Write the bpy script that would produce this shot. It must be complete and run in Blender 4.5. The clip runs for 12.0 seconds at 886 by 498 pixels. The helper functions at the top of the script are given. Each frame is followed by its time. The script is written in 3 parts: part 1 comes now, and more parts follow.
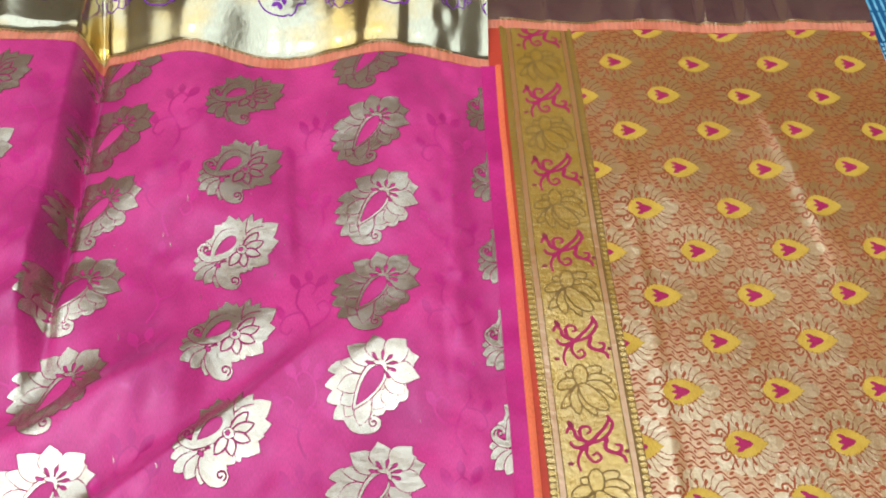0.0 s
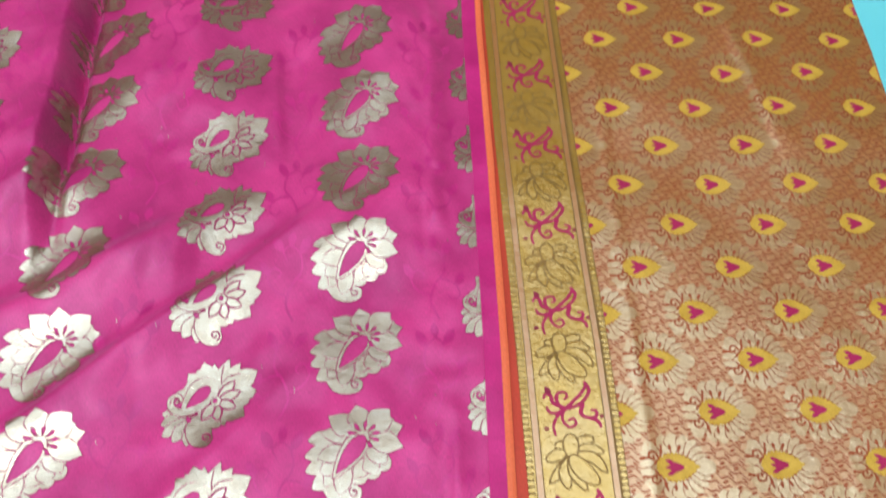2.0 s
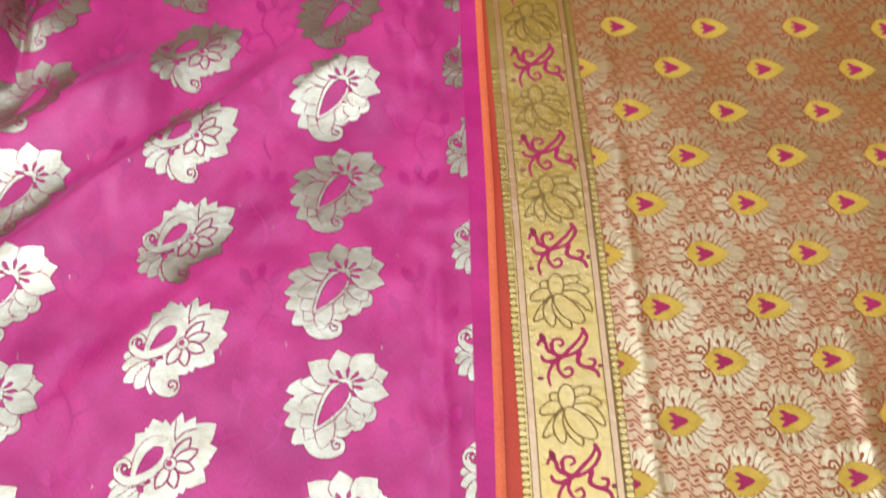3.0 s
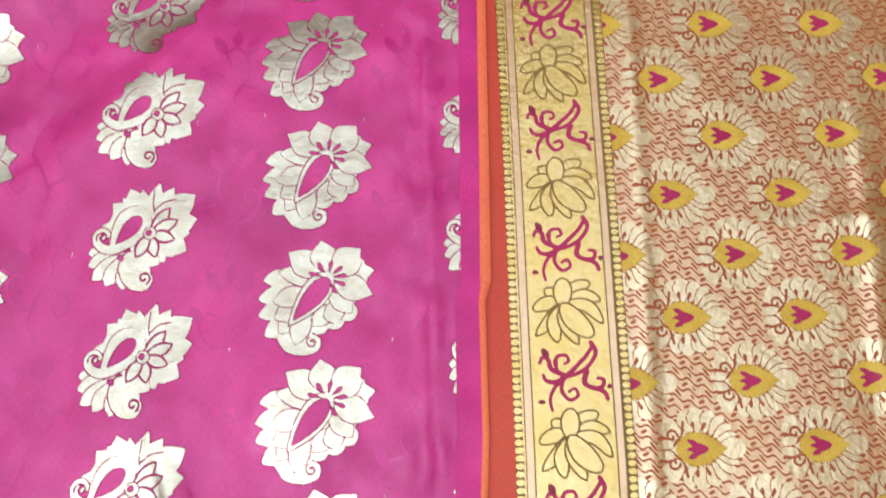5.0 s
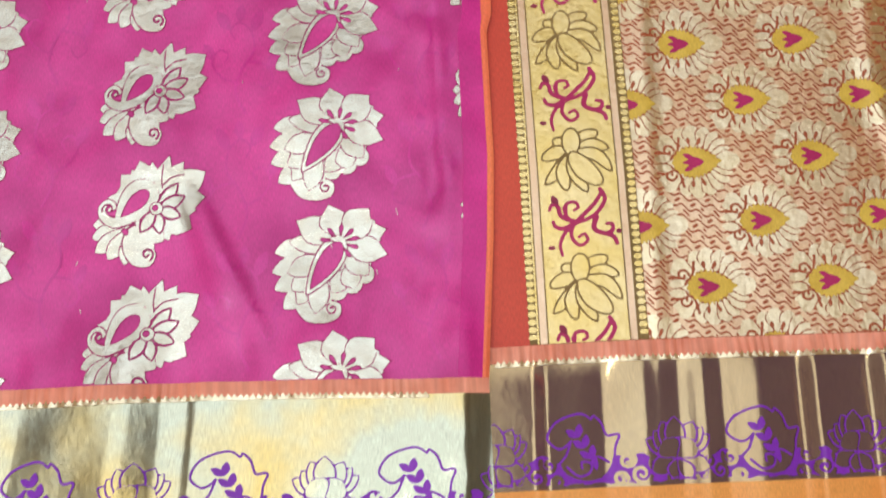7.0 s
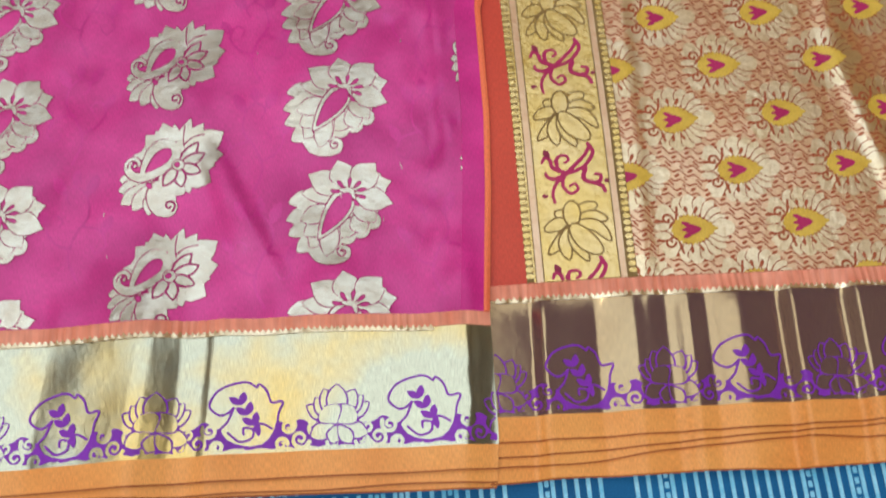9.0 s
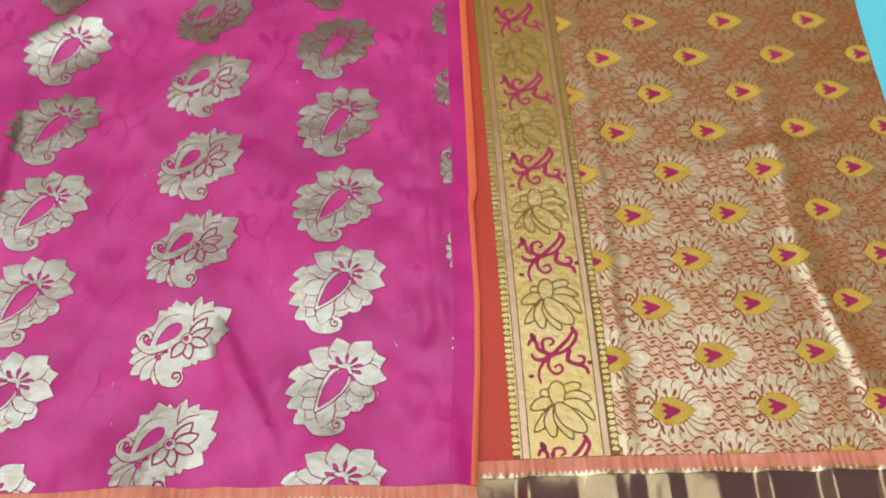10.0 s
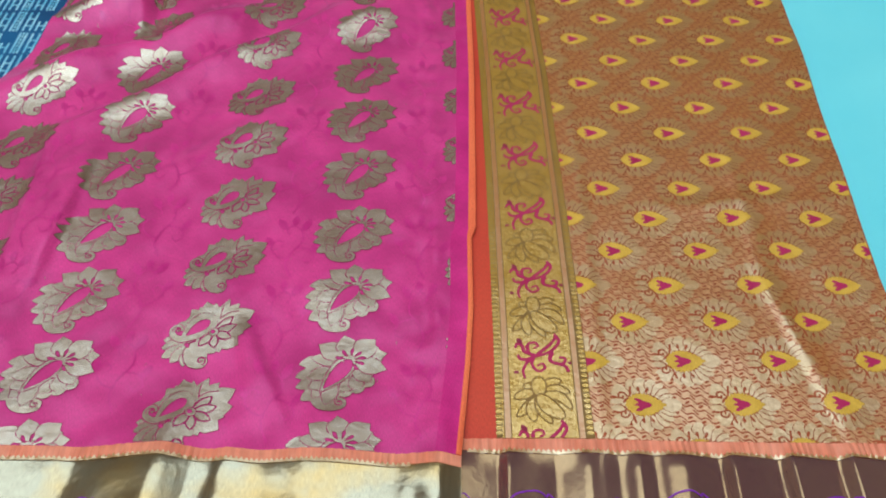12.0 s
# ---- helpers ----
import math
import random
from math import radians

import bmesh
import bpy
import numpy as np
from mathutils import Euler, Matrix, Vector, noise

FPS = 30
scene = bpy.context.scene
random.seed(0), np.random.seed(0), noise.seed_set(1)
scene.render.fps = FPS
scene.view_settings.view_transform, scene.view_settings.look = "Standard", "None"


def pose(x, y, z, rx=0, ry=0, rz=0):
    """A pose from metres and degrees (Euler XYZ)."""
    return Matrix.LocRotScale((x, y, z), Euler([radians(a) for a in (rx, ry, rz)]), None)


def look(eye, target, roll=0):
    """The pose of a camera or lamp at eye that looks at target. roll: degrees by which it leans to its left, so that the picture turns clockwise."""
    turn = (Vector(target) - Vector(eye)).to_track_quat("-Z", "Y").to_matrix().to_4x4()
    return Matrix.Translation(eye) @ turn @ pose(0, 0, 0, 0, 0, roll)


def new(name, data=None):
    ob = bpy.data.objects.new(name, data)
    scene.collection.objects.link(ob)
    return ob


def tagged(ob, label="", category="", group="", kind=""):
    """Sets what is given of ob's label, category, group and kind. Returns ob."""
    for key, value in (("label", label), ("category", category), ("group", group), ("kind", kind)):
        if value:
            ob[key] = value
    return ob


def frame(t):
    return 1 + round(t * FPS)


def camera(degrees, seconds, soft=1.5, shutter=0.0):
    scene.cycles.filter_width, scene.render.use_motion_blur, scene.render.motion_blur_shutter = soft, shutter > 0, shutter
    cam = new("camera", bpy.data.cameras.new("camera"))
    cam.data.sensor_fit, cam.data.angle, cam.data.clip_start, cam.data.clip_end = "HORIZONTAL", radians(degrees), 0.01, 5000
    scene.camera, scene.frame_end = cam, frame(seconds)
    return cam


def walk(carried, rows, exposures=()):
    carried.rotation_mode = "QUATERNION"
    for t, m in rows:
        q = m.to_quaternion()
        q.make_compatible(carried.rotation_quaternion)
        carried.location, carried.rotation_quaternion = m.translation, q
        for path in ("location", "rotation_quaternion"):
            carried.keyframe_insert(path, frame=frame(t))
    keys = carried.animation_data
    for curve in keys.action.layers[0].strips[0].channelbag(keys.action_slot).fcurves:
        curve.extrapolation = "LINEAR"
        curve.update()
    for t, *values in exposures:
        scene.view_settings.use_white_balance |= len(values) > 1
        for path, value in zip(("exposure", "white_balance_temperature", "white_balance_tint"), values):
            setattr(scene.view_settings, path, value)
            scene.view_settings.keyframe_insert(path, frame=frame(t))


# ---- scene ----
cam = camera(52.6, 12.0, soft=1.8, shutter=0.5)
EXPOSURES = [(0.0, 0.18), (2.5, 0.1), (5.0, 0.1), (7.2, 0.0), (9.0, -0.08), (10.5, -0.06), (12.0, 0.0)]
PATH = [
    (0, (-0.031, 0.312, 0.687), (0.093, 1.405, -0.984), 4.9),
    (0.5, (-0.031, 0.311, 0.687), (0.081, 1.394, -0.991), 4.3),
    (1, (-0.027, 0.29, 0.697), (0.088, 1.395, -0.967), 4.4),
    (1.5, (-0.021, 0.242, 0.706), (0.098, 1.349, -0.955), 4.3),
    (2, (-0.011, 0.204, 0.694), (0.104, 1.262, -1.0), 4.6),
    (2.5, (-0.007, 0.181, 0.665), (0.124, 1.157, -1.076), 6.1),
    (3, (-0.004, 0.167, 0.647), (0.128, 1.039, -1.148), 7.1),
    (3.2, (0.002, 0.166, 0.643), (0.126, 0.987, -1.177), 7.2),
    (4.8, (0.014, 0.124, 0.609), (0.119, 0.712, -1.3), 8.6),
    (5, (0.02, 0.126, 0.607), (0.109, 0.673, -1.314), 7.7),
    (5.5, (0.043, 0.09, 0.597), (0.123, 0.597, -1.336), 8.3),
    (6, (0.051, 0.058, 0.596), (0.118, 0.527, -1.347), 8.1),
    (6.5, (0.024, 0.003, 0.583), (0.094, 0.467, -1.361), 6.7),
    (7, (0.014, -0.031, 0.595), (0.084, 0.408, -1.355), 5.7),
    (7.2, (0.014, -0.04, 0.597), (0.074, 0.385, -1.357), 4.5),
    (8.8, (-0.003, -0.143, 0.601), (0.099, 0.475, -1.298), 5.2),
    (9, (-0.002, -0.137, 0.613), (0.101, 0.485, -1.286), 5.1),
    (9.5, (-0.002, -0.13, 0.637), (0.126, 0.672, -1.19), 5.6),
    (10, (0.003, -0.168, 0.647), (0.121, 0.853, -1.069), 3.8),
    (10.5, (0.034, -0.233, 0.63), (0.079, 0.925, -1.0), 0.2),
    (11, (0.049, -0.295, 0.625), (0.064, 0.93, -0.956), -0.4),
    (11.5, (0.043, -0.335, 0.628), (0.071, 0.972, -0.886), 0.5),
    (12, (0.035, -0.36, 0.632), (0.064, 1.024, -0.811), 0.9),
]
LIFT = Vector((0, 0, 0.008))
walk(cam, [(t, look(Vector(eye) + LIFT, Vector(target) + LIFT, roll)) for t, eye, target, roll in PATH], EXPOSURES)

# ---- world and light ----
world = bpy.data.worlds.new("daylight")
scene.world = world
world.use_nodes = True
wn = world.node_tree.nodes
sky = wn.new("ShaderNodeTexSky")
sky.sky_type = "NISHITA"
sky.sun_disc = False
sky.sun_elevation, sky.sun_rotation = radians(55), radians(200)
world.node_tree.links.new(sky.outputs[0], wn["Background"].inputs[0])
wn["Background"].inputs[1].default_value = 0.1

sun = new("sun", bpy.data.lights.new("sun", "SUN"))
sun.data.energy, sun.data.angle, sun.data.color = 0.6, radians(12), (1.0, 0.96, 0.9)
sun.matrix_world = look((-1.5, -4.0, 7.0), (0.0, -1.6, 0.0))

# the open light well in the ceiling
WELL = (-2.7, 1.5, -2.0, 1.8)
CEIL = 2.6
well = new("light_well", bpy.data.lights.new("light_well", "AREA"))
well.data.shape, well.data.size, well.data.size_y = "RECTANGLE", WELL[1] - WELL[0], WELL[3] - WELL[2]
well.data.energy, well.data.color = 80.0, (0.97, 1.0, 0.97)
well.location = ((WELL[0] + WELL[1]) / 2, (WELL[2] + WELL[3]) / 2, CEIL + 0.05)


# ---- materials ----
def principled(name, color, rough, metal=0.0):
    m = bpy.data.materials.new(name)
    m.use_nodes = True
    p = m.node_tree.nodes["Principled BSDF"]
    p.inputs["Base Color"].default_value = (*color, 1)
    p.inputs["Roughness"].default_value = rough
    p.inputs["Metallic"].default_value = metal
    return m, m.node_tree, p


def link(tree, a, b):
    tree.links.new(a, b)


def coords(tree, scale=(1, 1, 1)):
    c = tree.nodes.new("ShaderNodeTexCoord")
    mp = tree.nodes.new("ShaderNodeMapping")
    mp.inputs["Scale"].default_value = scale
    link(tree, c.outputs["Object"], mp.inputs["Vector"])
    return mp.outputs["Vector"]


def noise_tex(tree, vec, scale, detail=3, rough=0.55):
    n = tree.nodes.new("ShaderNodeTexNoise")
    n.inputs["Scale"].default_value = scale
    n.inputs["Detail"].default_value = detail
    n.inputs["Roughness"].default_value = rough
    link(tree, vec, n.inputs["Vector"])
    return n.outputs["Fac"]


def ramp(tree, fac, lo, hi, a=0.3, b=0.7):
    r = tree.nodes.new("ShaderNodeValToRGB")
    r.color_ramp.elements[0].position, r.color_ramp.elements[0].color = a, (*lo, 1)
    r.color_ramp.elements[1].position, r.color_ramp.elements[1].color = b, (*hi, 1)
    link(tree, fac, r.inputs["Fac"])
    return r.outputs["Color"]


def mixed(tree, fac, c1, c2, mode="MIX"):
    n = tree.nodes.new("ShaderNodeMix")
    n.data_type, n.blend_type = "RGBA", mode
    if hasattr(fac, "links"):
        link(tree, fac, n.inputs["Factor"])
    else:
        n.inputs["Factor"].default_value = fac
    link(tree, c1, n.inputs["A"])
    link(tree, c2, n.inputs["B"])
    return n.outputs["Result"]


def bump(tree, p, height, strength, dist):
    b = tree.nodes.new("ShaderNodeBump")
    b.inputs["Strength"].default_value, b.inputs["Distance"].default_value = strength, dist
    link(tree, height, b.inputs["Height"])
    link(tree, b.outputs["Normal"], p.inputs["Normal"])


def cloth_mat(name, lo, hi, rough=0.5, sheen=0.2, grain=(1500, 260, 1), big=9, relief=0.25, metal=0.0, spread=(0.3, 0.7), gloss=0.3, pucker=0.0, weft=None):
    """Woven cloth: broad tone shifts, streaks of yarn and a fine relief along the weave."""
    m, t, p = principled(name, hi, rough, metal)
    v = coords(t)
    broad = ramp(t, noise_tex(t, v, big, 4), lo, hi, *spread)
    yarn = noise_tex(t, coords(t, grain), 1.0, 2)
    fine = ramp(t, yarn, (0.82, 0.82, 0.82), (1.1, 1.1, 1.1))
    link(t, mixed(t, 1.0, broad, fine, "MULTIPLY"), p.inputs["Base Color"])
    p.inputs["Sheen Weight"].default_value = sheen
    p.inputs["Sheen Roughness"].default_value = 0.4
    p.inputs["Sheen Tint"].default_value = (*(weft or hi), 1)
    if weft:
        p.inputs["Specular Tint"].default_value = (*weft, 1)
    p.inputs["Specular IOR Level"].default_value = gloss
    bump(t, p, yarn, relief, 0.0004)
    if pucker:
        soft = t.nodes.new("ShaderNodeBump")
        soft.inputs["Strength"].default_value, soft.inputs["Distance"].default_value = 1.0, pucker
        link(t, noise_tex(t, coords(t, (26, 17, 1)), 1.0, 1), soft.inputs["Height"])
        link(t, soft.outputs["Normal"], p.inputs["Normal"].links[0].from_node.inputs["Normal"])
    return m


def zari_mat(name, lo, hi, rough, thread, share, grain=(900, 2200, 1), big=25, puff=0.5, spread=(0.3, 0.7)):
    """Metal-wrapped yarn shot with silk: bright metal on one set of threads, dyed silk on the other."""
    m, t, p = principled(name, hi, rough, 1.0)
    v = coords(t)
    yarn = noise_tex(t, coords(t, grain), 1.0, 2)
    fine = ramp(t, yarn, (0.78, 0.78, 0.78), (1.08, 1.08, 1.08))
    link(t, mixed(t, 1.0, ramp(t, noise_tex(t, v, big, 4), lo, hi, *spread), fine, "MULTIPLY"), p.inputs["Base Color"])
    both = t.nodes.new("ShaderNodeMath")
    both.operation = "MULTIPLY_ADD"
    both.inputs[1].default_value = 0.22
    link(t, yarn, both.inputs[0])
    link(t, noise_tex(t, v, 170, 2), both.inputs[2])
    bump(t, p, both.outputs[0], puff, 0.0016)
    q = t.nodes.new("ShaderNodeBsdfPrincipled")
    q.inputs["Base Color"].default_value = (*thread, 1)
    q.inputs["Roughness"].default_value = 0.6
    mx = t.nodes.new("ShaderNodeMixShader")
    mx.inputs[0].default_value = share
    link(t, p.outputs[0], mx.inputs[1])
    link(t, q.outputs[0], mx.inputs[2])
    link(t, mx.outputs[0], t.nodes["Material Output"].inputs["Surface"])
    return m


LILAC = (0.88, 0.58, 1.0)
M_PINK = cloth_mat("pink_silk", (0.40, 0.016, 0.145), (0.74, 0.056, 0.29), 0.40, 0.30, big=14, spread=(0.25, 0.75), gloss=0.7, pucker=0.010, weft=LILAC)
M_SELF = cloth_mat("pink_self_weave", (0.46, 0.014, 0.17), (0.66, 0.034, 0.26), 0.30, 0.3, big=16, gloss=0.85, pucker=0.010, weft=LILAC)
M_PINKHEM = cloth_mat("pink_silk_hem", (0.44, 0.012, 0.15), (0.68, 0.030, 0.25), 0.40, 0.2, big=16, gloss=0.5, pucker=0.006, weft=LILAC)
M_ZARI = zari_mat("silver_gold_zari", (0.58, 0.56, 0.46), (0.72, 0.74, 0.66), 0.27, (0.40, 0.16, 0.10), 0.2, big=60, puff=0.4)
M_BORDER = zari_mat("silver_border_zari", (0.70, 0.51, 0.18), (0.53, 0.55, 0.43), 0.16, (0.30, 0.20, 0.10), 0.14, (2200, 160, 1), 8, 0.10, (0.34, 0.52))
# border zari dimmed with dark purple thread, for tilted cloth that reflects little light
M_BORDER_DIM = zari_mat("dimmed_border_zari", (0.62, 0.44, 0.20), (0.76, 0.60, 0.32), 0.2, (0.13, 0.045, 0.07), 0.5, (2200, 160, 1), 9, 0.12)
M_BAND = zari_mat("yellow_gold_zari", (0.84, 0.67, 0.27), (0.93, 0.81, 0.48), 0.26, (0.52, 0.27, 0.003), 0.48, big=40, puff=0.36)
M_PETAL = zari_mat("pale_gold_zari", (0.82, 0.77, 0.54), (0.90, 0.88, 0.70), 0.28, (0.58, 0.23, 0.008), 0.36, puff=0.4)
M_HATCH = zari_mat("rose_gold_weave", (0.80, 0.66, 0.48), (0.88, 0.76, 0.60), 0.28, (0.56, 0.20, 0.014), 0.48, big=22, puff=0.4)
M_RED = cloth_mat("red_silk", (0.32, 0.066, 0.024), (0.42, 0.10, 0.036), 0.5, 0.1)
M_ORANGE = cloth_mat("orange_silk", (0.80, 0.14, 0.065), (0.90, 0.22, 0.09), 0.42, 0.2, big=7)
M_HEM = cloth_mat("amber_silk_hem", (0.74, 0.27, 0.06), (0.84, 0.37, 0.10), 0.42, 0.2, big=12)
# brown that stands in for shade in the gaps between hem layers
M_GAP_SHADE = cloth_mat("brown_gap_shade", (0.30, 0.07, 0.015), (0.42, 0.12, 0.03), 0.6, 0.1)
M_CORAL = cloth_mat("coral_silk", (0.52, 0.05, 0.03), (0.64, 0.08, 0.04), 0.45, 0.2, big=7)
M_TRIM = cloth_mat("peach_silk", (0.66, 0.19, 0.11), (0.80, 0.31, 0.20), 0.4, 0.2, (260, 20, 1), 40)
M_YELLOW = cloth_mat("yellow_silk", (0.56, 0.34, 0.04), (0.70, 0.46, 0.075), 0.5, 0.1, big=60)
M_MAGENTA = cloth_mat("magenta_silk", (0.36, 0.01, 0.08), (0.46, 0.02, 0.12), 0.5, 0.1)
M_PURPLE = cloth_mat("purple_silk", (0.17, 0.02, 0.34), (0.24, 0.03, 0.44), 0.5, 0.1)
M_BROWN = cloth_mat("olive_brown_silk", (0.16, 0.09, 0.02), (0.24, 0.14, 0.04), 0.55, 0.1)
# dark wine rim: edge shadow of the raised motifs, put into colour
M_RIM_SHADE = cloth_mat("wine_rim_shade", (0.26, 0.008, 0.085), (0.38, 0.012, 0.12), 0.5, 0.1)
M_MAROON = cloth_mat("maroon_silk", (0.20, 0.01, 0.04), (0.30, 0.02, 0.07), 0.5, 0.1)
M_TURQ = cloth_mat("turquoise_cotton", (0.13, 0.70, 0.84), (0.20, 0.80, 0.90), 0.8, 0.1, (900, 900, 1), 3)
M_BLUE = cloth_mat("blue_cotton", (0.003, 0.06, 0.17), (0.006, 0.14, 0.34), 0.8, 0.1, (900, 900, 1), 8)
M_PALE = cloth_mat("pale_blue_print", (0.08, 0.42, 0.66), (0.34, 0.68, 0.84), 0.8, 0.1, (900, 900, 1), 60)
M_WALL = cloth_mat("wall_paint", (0.58, 0.52, 0.45), (0.65, 0.58, 0.50), 0.8, 0.0, (60, 60, 60), 2)
M_FLOOR = cloth_mat("floor_cement", (0.30, 0.28, 0.26), (0.40, 0.38, 0.35), 0.5, 0.0, (60, 60, 60), 3)


# ---- mesh helpers ----
def thing(name, label, category, kind="", group=""):
    return tagged(new(name), label, category, group, kind)


def smooth_step(a, b, v):
    t = np.clip((v - a) / (b - a), 0, 1)
    return t * t * (3 - 2 * t)


def slopes(fun, x, y):
    e = 0.0008
    nx = (fun(x - e, y) - fun(x + e, y)) / (2 * e)
    ny = (fun(x, y - e) - fun(x, y + e)) / (2 * e)
    n = np.stack([nx, ny, np.ones_like(nx)], -1)
    return n / np.linalg.norm(n, axis=-1, keepdims=True)


def mesh_part(name, verts, faces, mat, parent, label="", normals=None, kind=""):
    me = bpy.data.meshes.new(name)
    me.from_pydata(verts.tolist(), [], faces)
    me.materials.append(mat)
    me.shade_smooth()
    if normals is not None:
        me.normals_split_custom_set_from_vertices(normals.tolist())
    ob = new(name, me)
    ob.parent = parent
    return tagged(ob, label, kind=kind)


def sheet(name, left, right, low, high, hfun, off, mat, parent, label="", step=0.005, thick=0.0012, kind=""):
    """A cloth between two side curves x(y) and two end curves y(x), laid on the height function, with its own thickness."""
    ym = (low(0.0) + high(0.0)) / 2
    nx = max(3, int((right(ym) - left(ym)) / step) + 1)
    ny = max(3, int((high(0.0) - low(0.0)) / step) + 1)
    u, v = np.meshgrid(np.linspace(0, 1, nx), np.linspace(0, 1, ny))
    y = low(0.0) + (high(0.0) - low(0.0)) * v
    x = left(y) + (right(y) - left(y)) * u
    y = low(x) + (high(x) - low(x)) * v
    z = hfun(x, y) + off
    top = np.stack([x, y, z], -1).reshape(-1, 3)
    nor = slopes(hfun, x, y).reshape(-1, 3)
    i = np.arange(nx * ny).reshape(ny, nx)
    faces = np.stack([i[:-1, :-1], i[:-1, 1:], i[1:, 1:], i[1:, :-1]], -1).reshape(-1, 4).tolist()
    rim = np.concatenate([i[0, :], i[1:, -1], i[-1, -2::-1], i[-2:0:-1, 0]])
    k, n = len(rim), nx * ny
    up, down = top[rim], top[rim] - np.array([0, 0, thick])
    side = np.roll(top[rim], -1, 0) - top[rim]
    out = np.stack([side[:, 1], -side[:, 0], np.zeros(k)], -1)
    out /= np.linalg.norm(out, axis=-1, keepdims=True) + 1e-12
    a = np.arange(k)
    b = (a + 1) % k
    faces += np.stack([n + a, n + k + a, n + k + b, n + b], -1).tolist()
    return mesh_part(name, np.concatenate([top, up, down]), faces, mat, parent, label,
                     np.concatenate([nor, out, out]), kind)


# ---- drawing of woven ornaments: fields that are positive inside, in millimetres ----
def grid(x0, x1, y0, y1, d=0.75):
    return np.meshgrid(np.arange(x0, x1 + d / 2, d), np.arange(y0, y1 + d / 2, d))


def leaf(g, ax, ay, bx, by, w, belly=0.5, taper=0.8):
    """A petal from its foot a to its pointed tip b, w wide to each side."""
    x, y = g
    dx, dy = bx - ax, by - ay
    n = math.hypot(dx, dy)
    t = ((x - ax) * dx + (y - ay) * dy) / (n * n)
    s = np.abs((x - ax) * dy - (y - ay) * dx) / n
    tc = np.clip(t, 0, 1)
    k = math.log(0.5) / math.log(belly)
    return np.minimum(w * np.sin(np.pi * tc ** k) ** taper - s, (0.5 - np.abs(t - 0.5)) * n * 1.5)


def disc(g, cx, cy, r, ry=0.0, turn=0.0):
    c, s = math.cos(radians(turn)), math.sin(radians(turn))
    u, v = (g[0] - cx) * c + (g[1] - cy) * s, (g[1] - cy) * c - (g[0] - cx) * s
    q = ry or r
    return (1 - np.hypot(u / r, v / q)) * min(r, q)


def curve_points(pts, n=8):
    p = np.array([pts[0], *pts, pts[-1]], float)
    out = []
    for a, b, c, d in zip(p, p[1:], p[2:], p[3:]):
        for t in np.arange(n) / n:
            out.append(0.5 * (2 * b + (c - a) * t + (2 * a - 5 * b + 4 * c - d) * t * t + (3 * b - a - 3 * c + d) * t ** 3))
    return np.array([*out, p[-2]])


def stroke(g, pts, w0, w1=None, n=8, raw=False):
    """A line through the points, w0 to w1 to each side."""
    q = np.array(pts, float) if raw else curve_points(pts, n)
    ws = np.linspace(w0, w0 if w1 is None else w1, len(q))
    f = np.full(g[0].shape, -1e3)
    for (ax, ay), (bx, by), w in zip(q, q[1:], ws):
        dx, dy = bx - ax, by - ay
        t = np.clip(((g[0] - ax) * dx + (g[1] - ay) * dy) / (dx * dx + dy * dy + 1e-9), 0, 1)
        f = np.maximum(f, w - np.hypot(g[0] - ax - t * dx, g[1] - ay - t * dy))
    return f


def frond(g, pts, w, taper=0.7):
    """A petal along a bent midrib, w wide to each side in its middle."""
    q = curve_points(pts, 8)
    f = np.full(g[0].shape, -1e3)
    for k, ((ax, ay), (bx, by)) in enumerate(zip(q, q[1:])):
        dx, dy = bx - ax, by - ay
        t = np.clip(((g[0] - ax) * dx + (g[1] - ay) * dy) / (dx * dx + dy * dy + 1e-9), 0, 1)
        f = np.maximum(f, w * np.sin(np.pi * np.clip((k + t) / (len(q) - 1), 0.02, 0.98)) ** taper - np.hypot(g[0] - ax - t * dx, g[1] - ay - t * dy))
    return f


def thread_edge(f, seed, amount):
    """The ragged steps that single threads leave along a woven outline."""
    return f + amount * np.random.RandomState(seed).uniform(-1, 1, f.shape)


def spiral(cx, cy, r0, r1, a0, turns, n=22):
    a = radians(a0) + np.linspace(0, turns * 2 * math.pi, n)
    r = np.linspace(r0, r1, n)
    return np.stack([cx + r * np.cos(a), cy + r * np.sin(a)], -1)


def union(*fs):
    return np.maximum.reduce(fs)


def rim_of(f, w):
    return w - np.abs(f)


def petals(g, f, items, line=0.38):
    """Adds petals one over the other: each is ringed by a thin gap in what lies below it."""
    for p in items:
        f = np.maximum(np.minimum(f, np.abs(p) - line), p - line * 0.5)
    return f


CORNERS = ((0, 0), (1, 0), (1, 1), (0, 1))


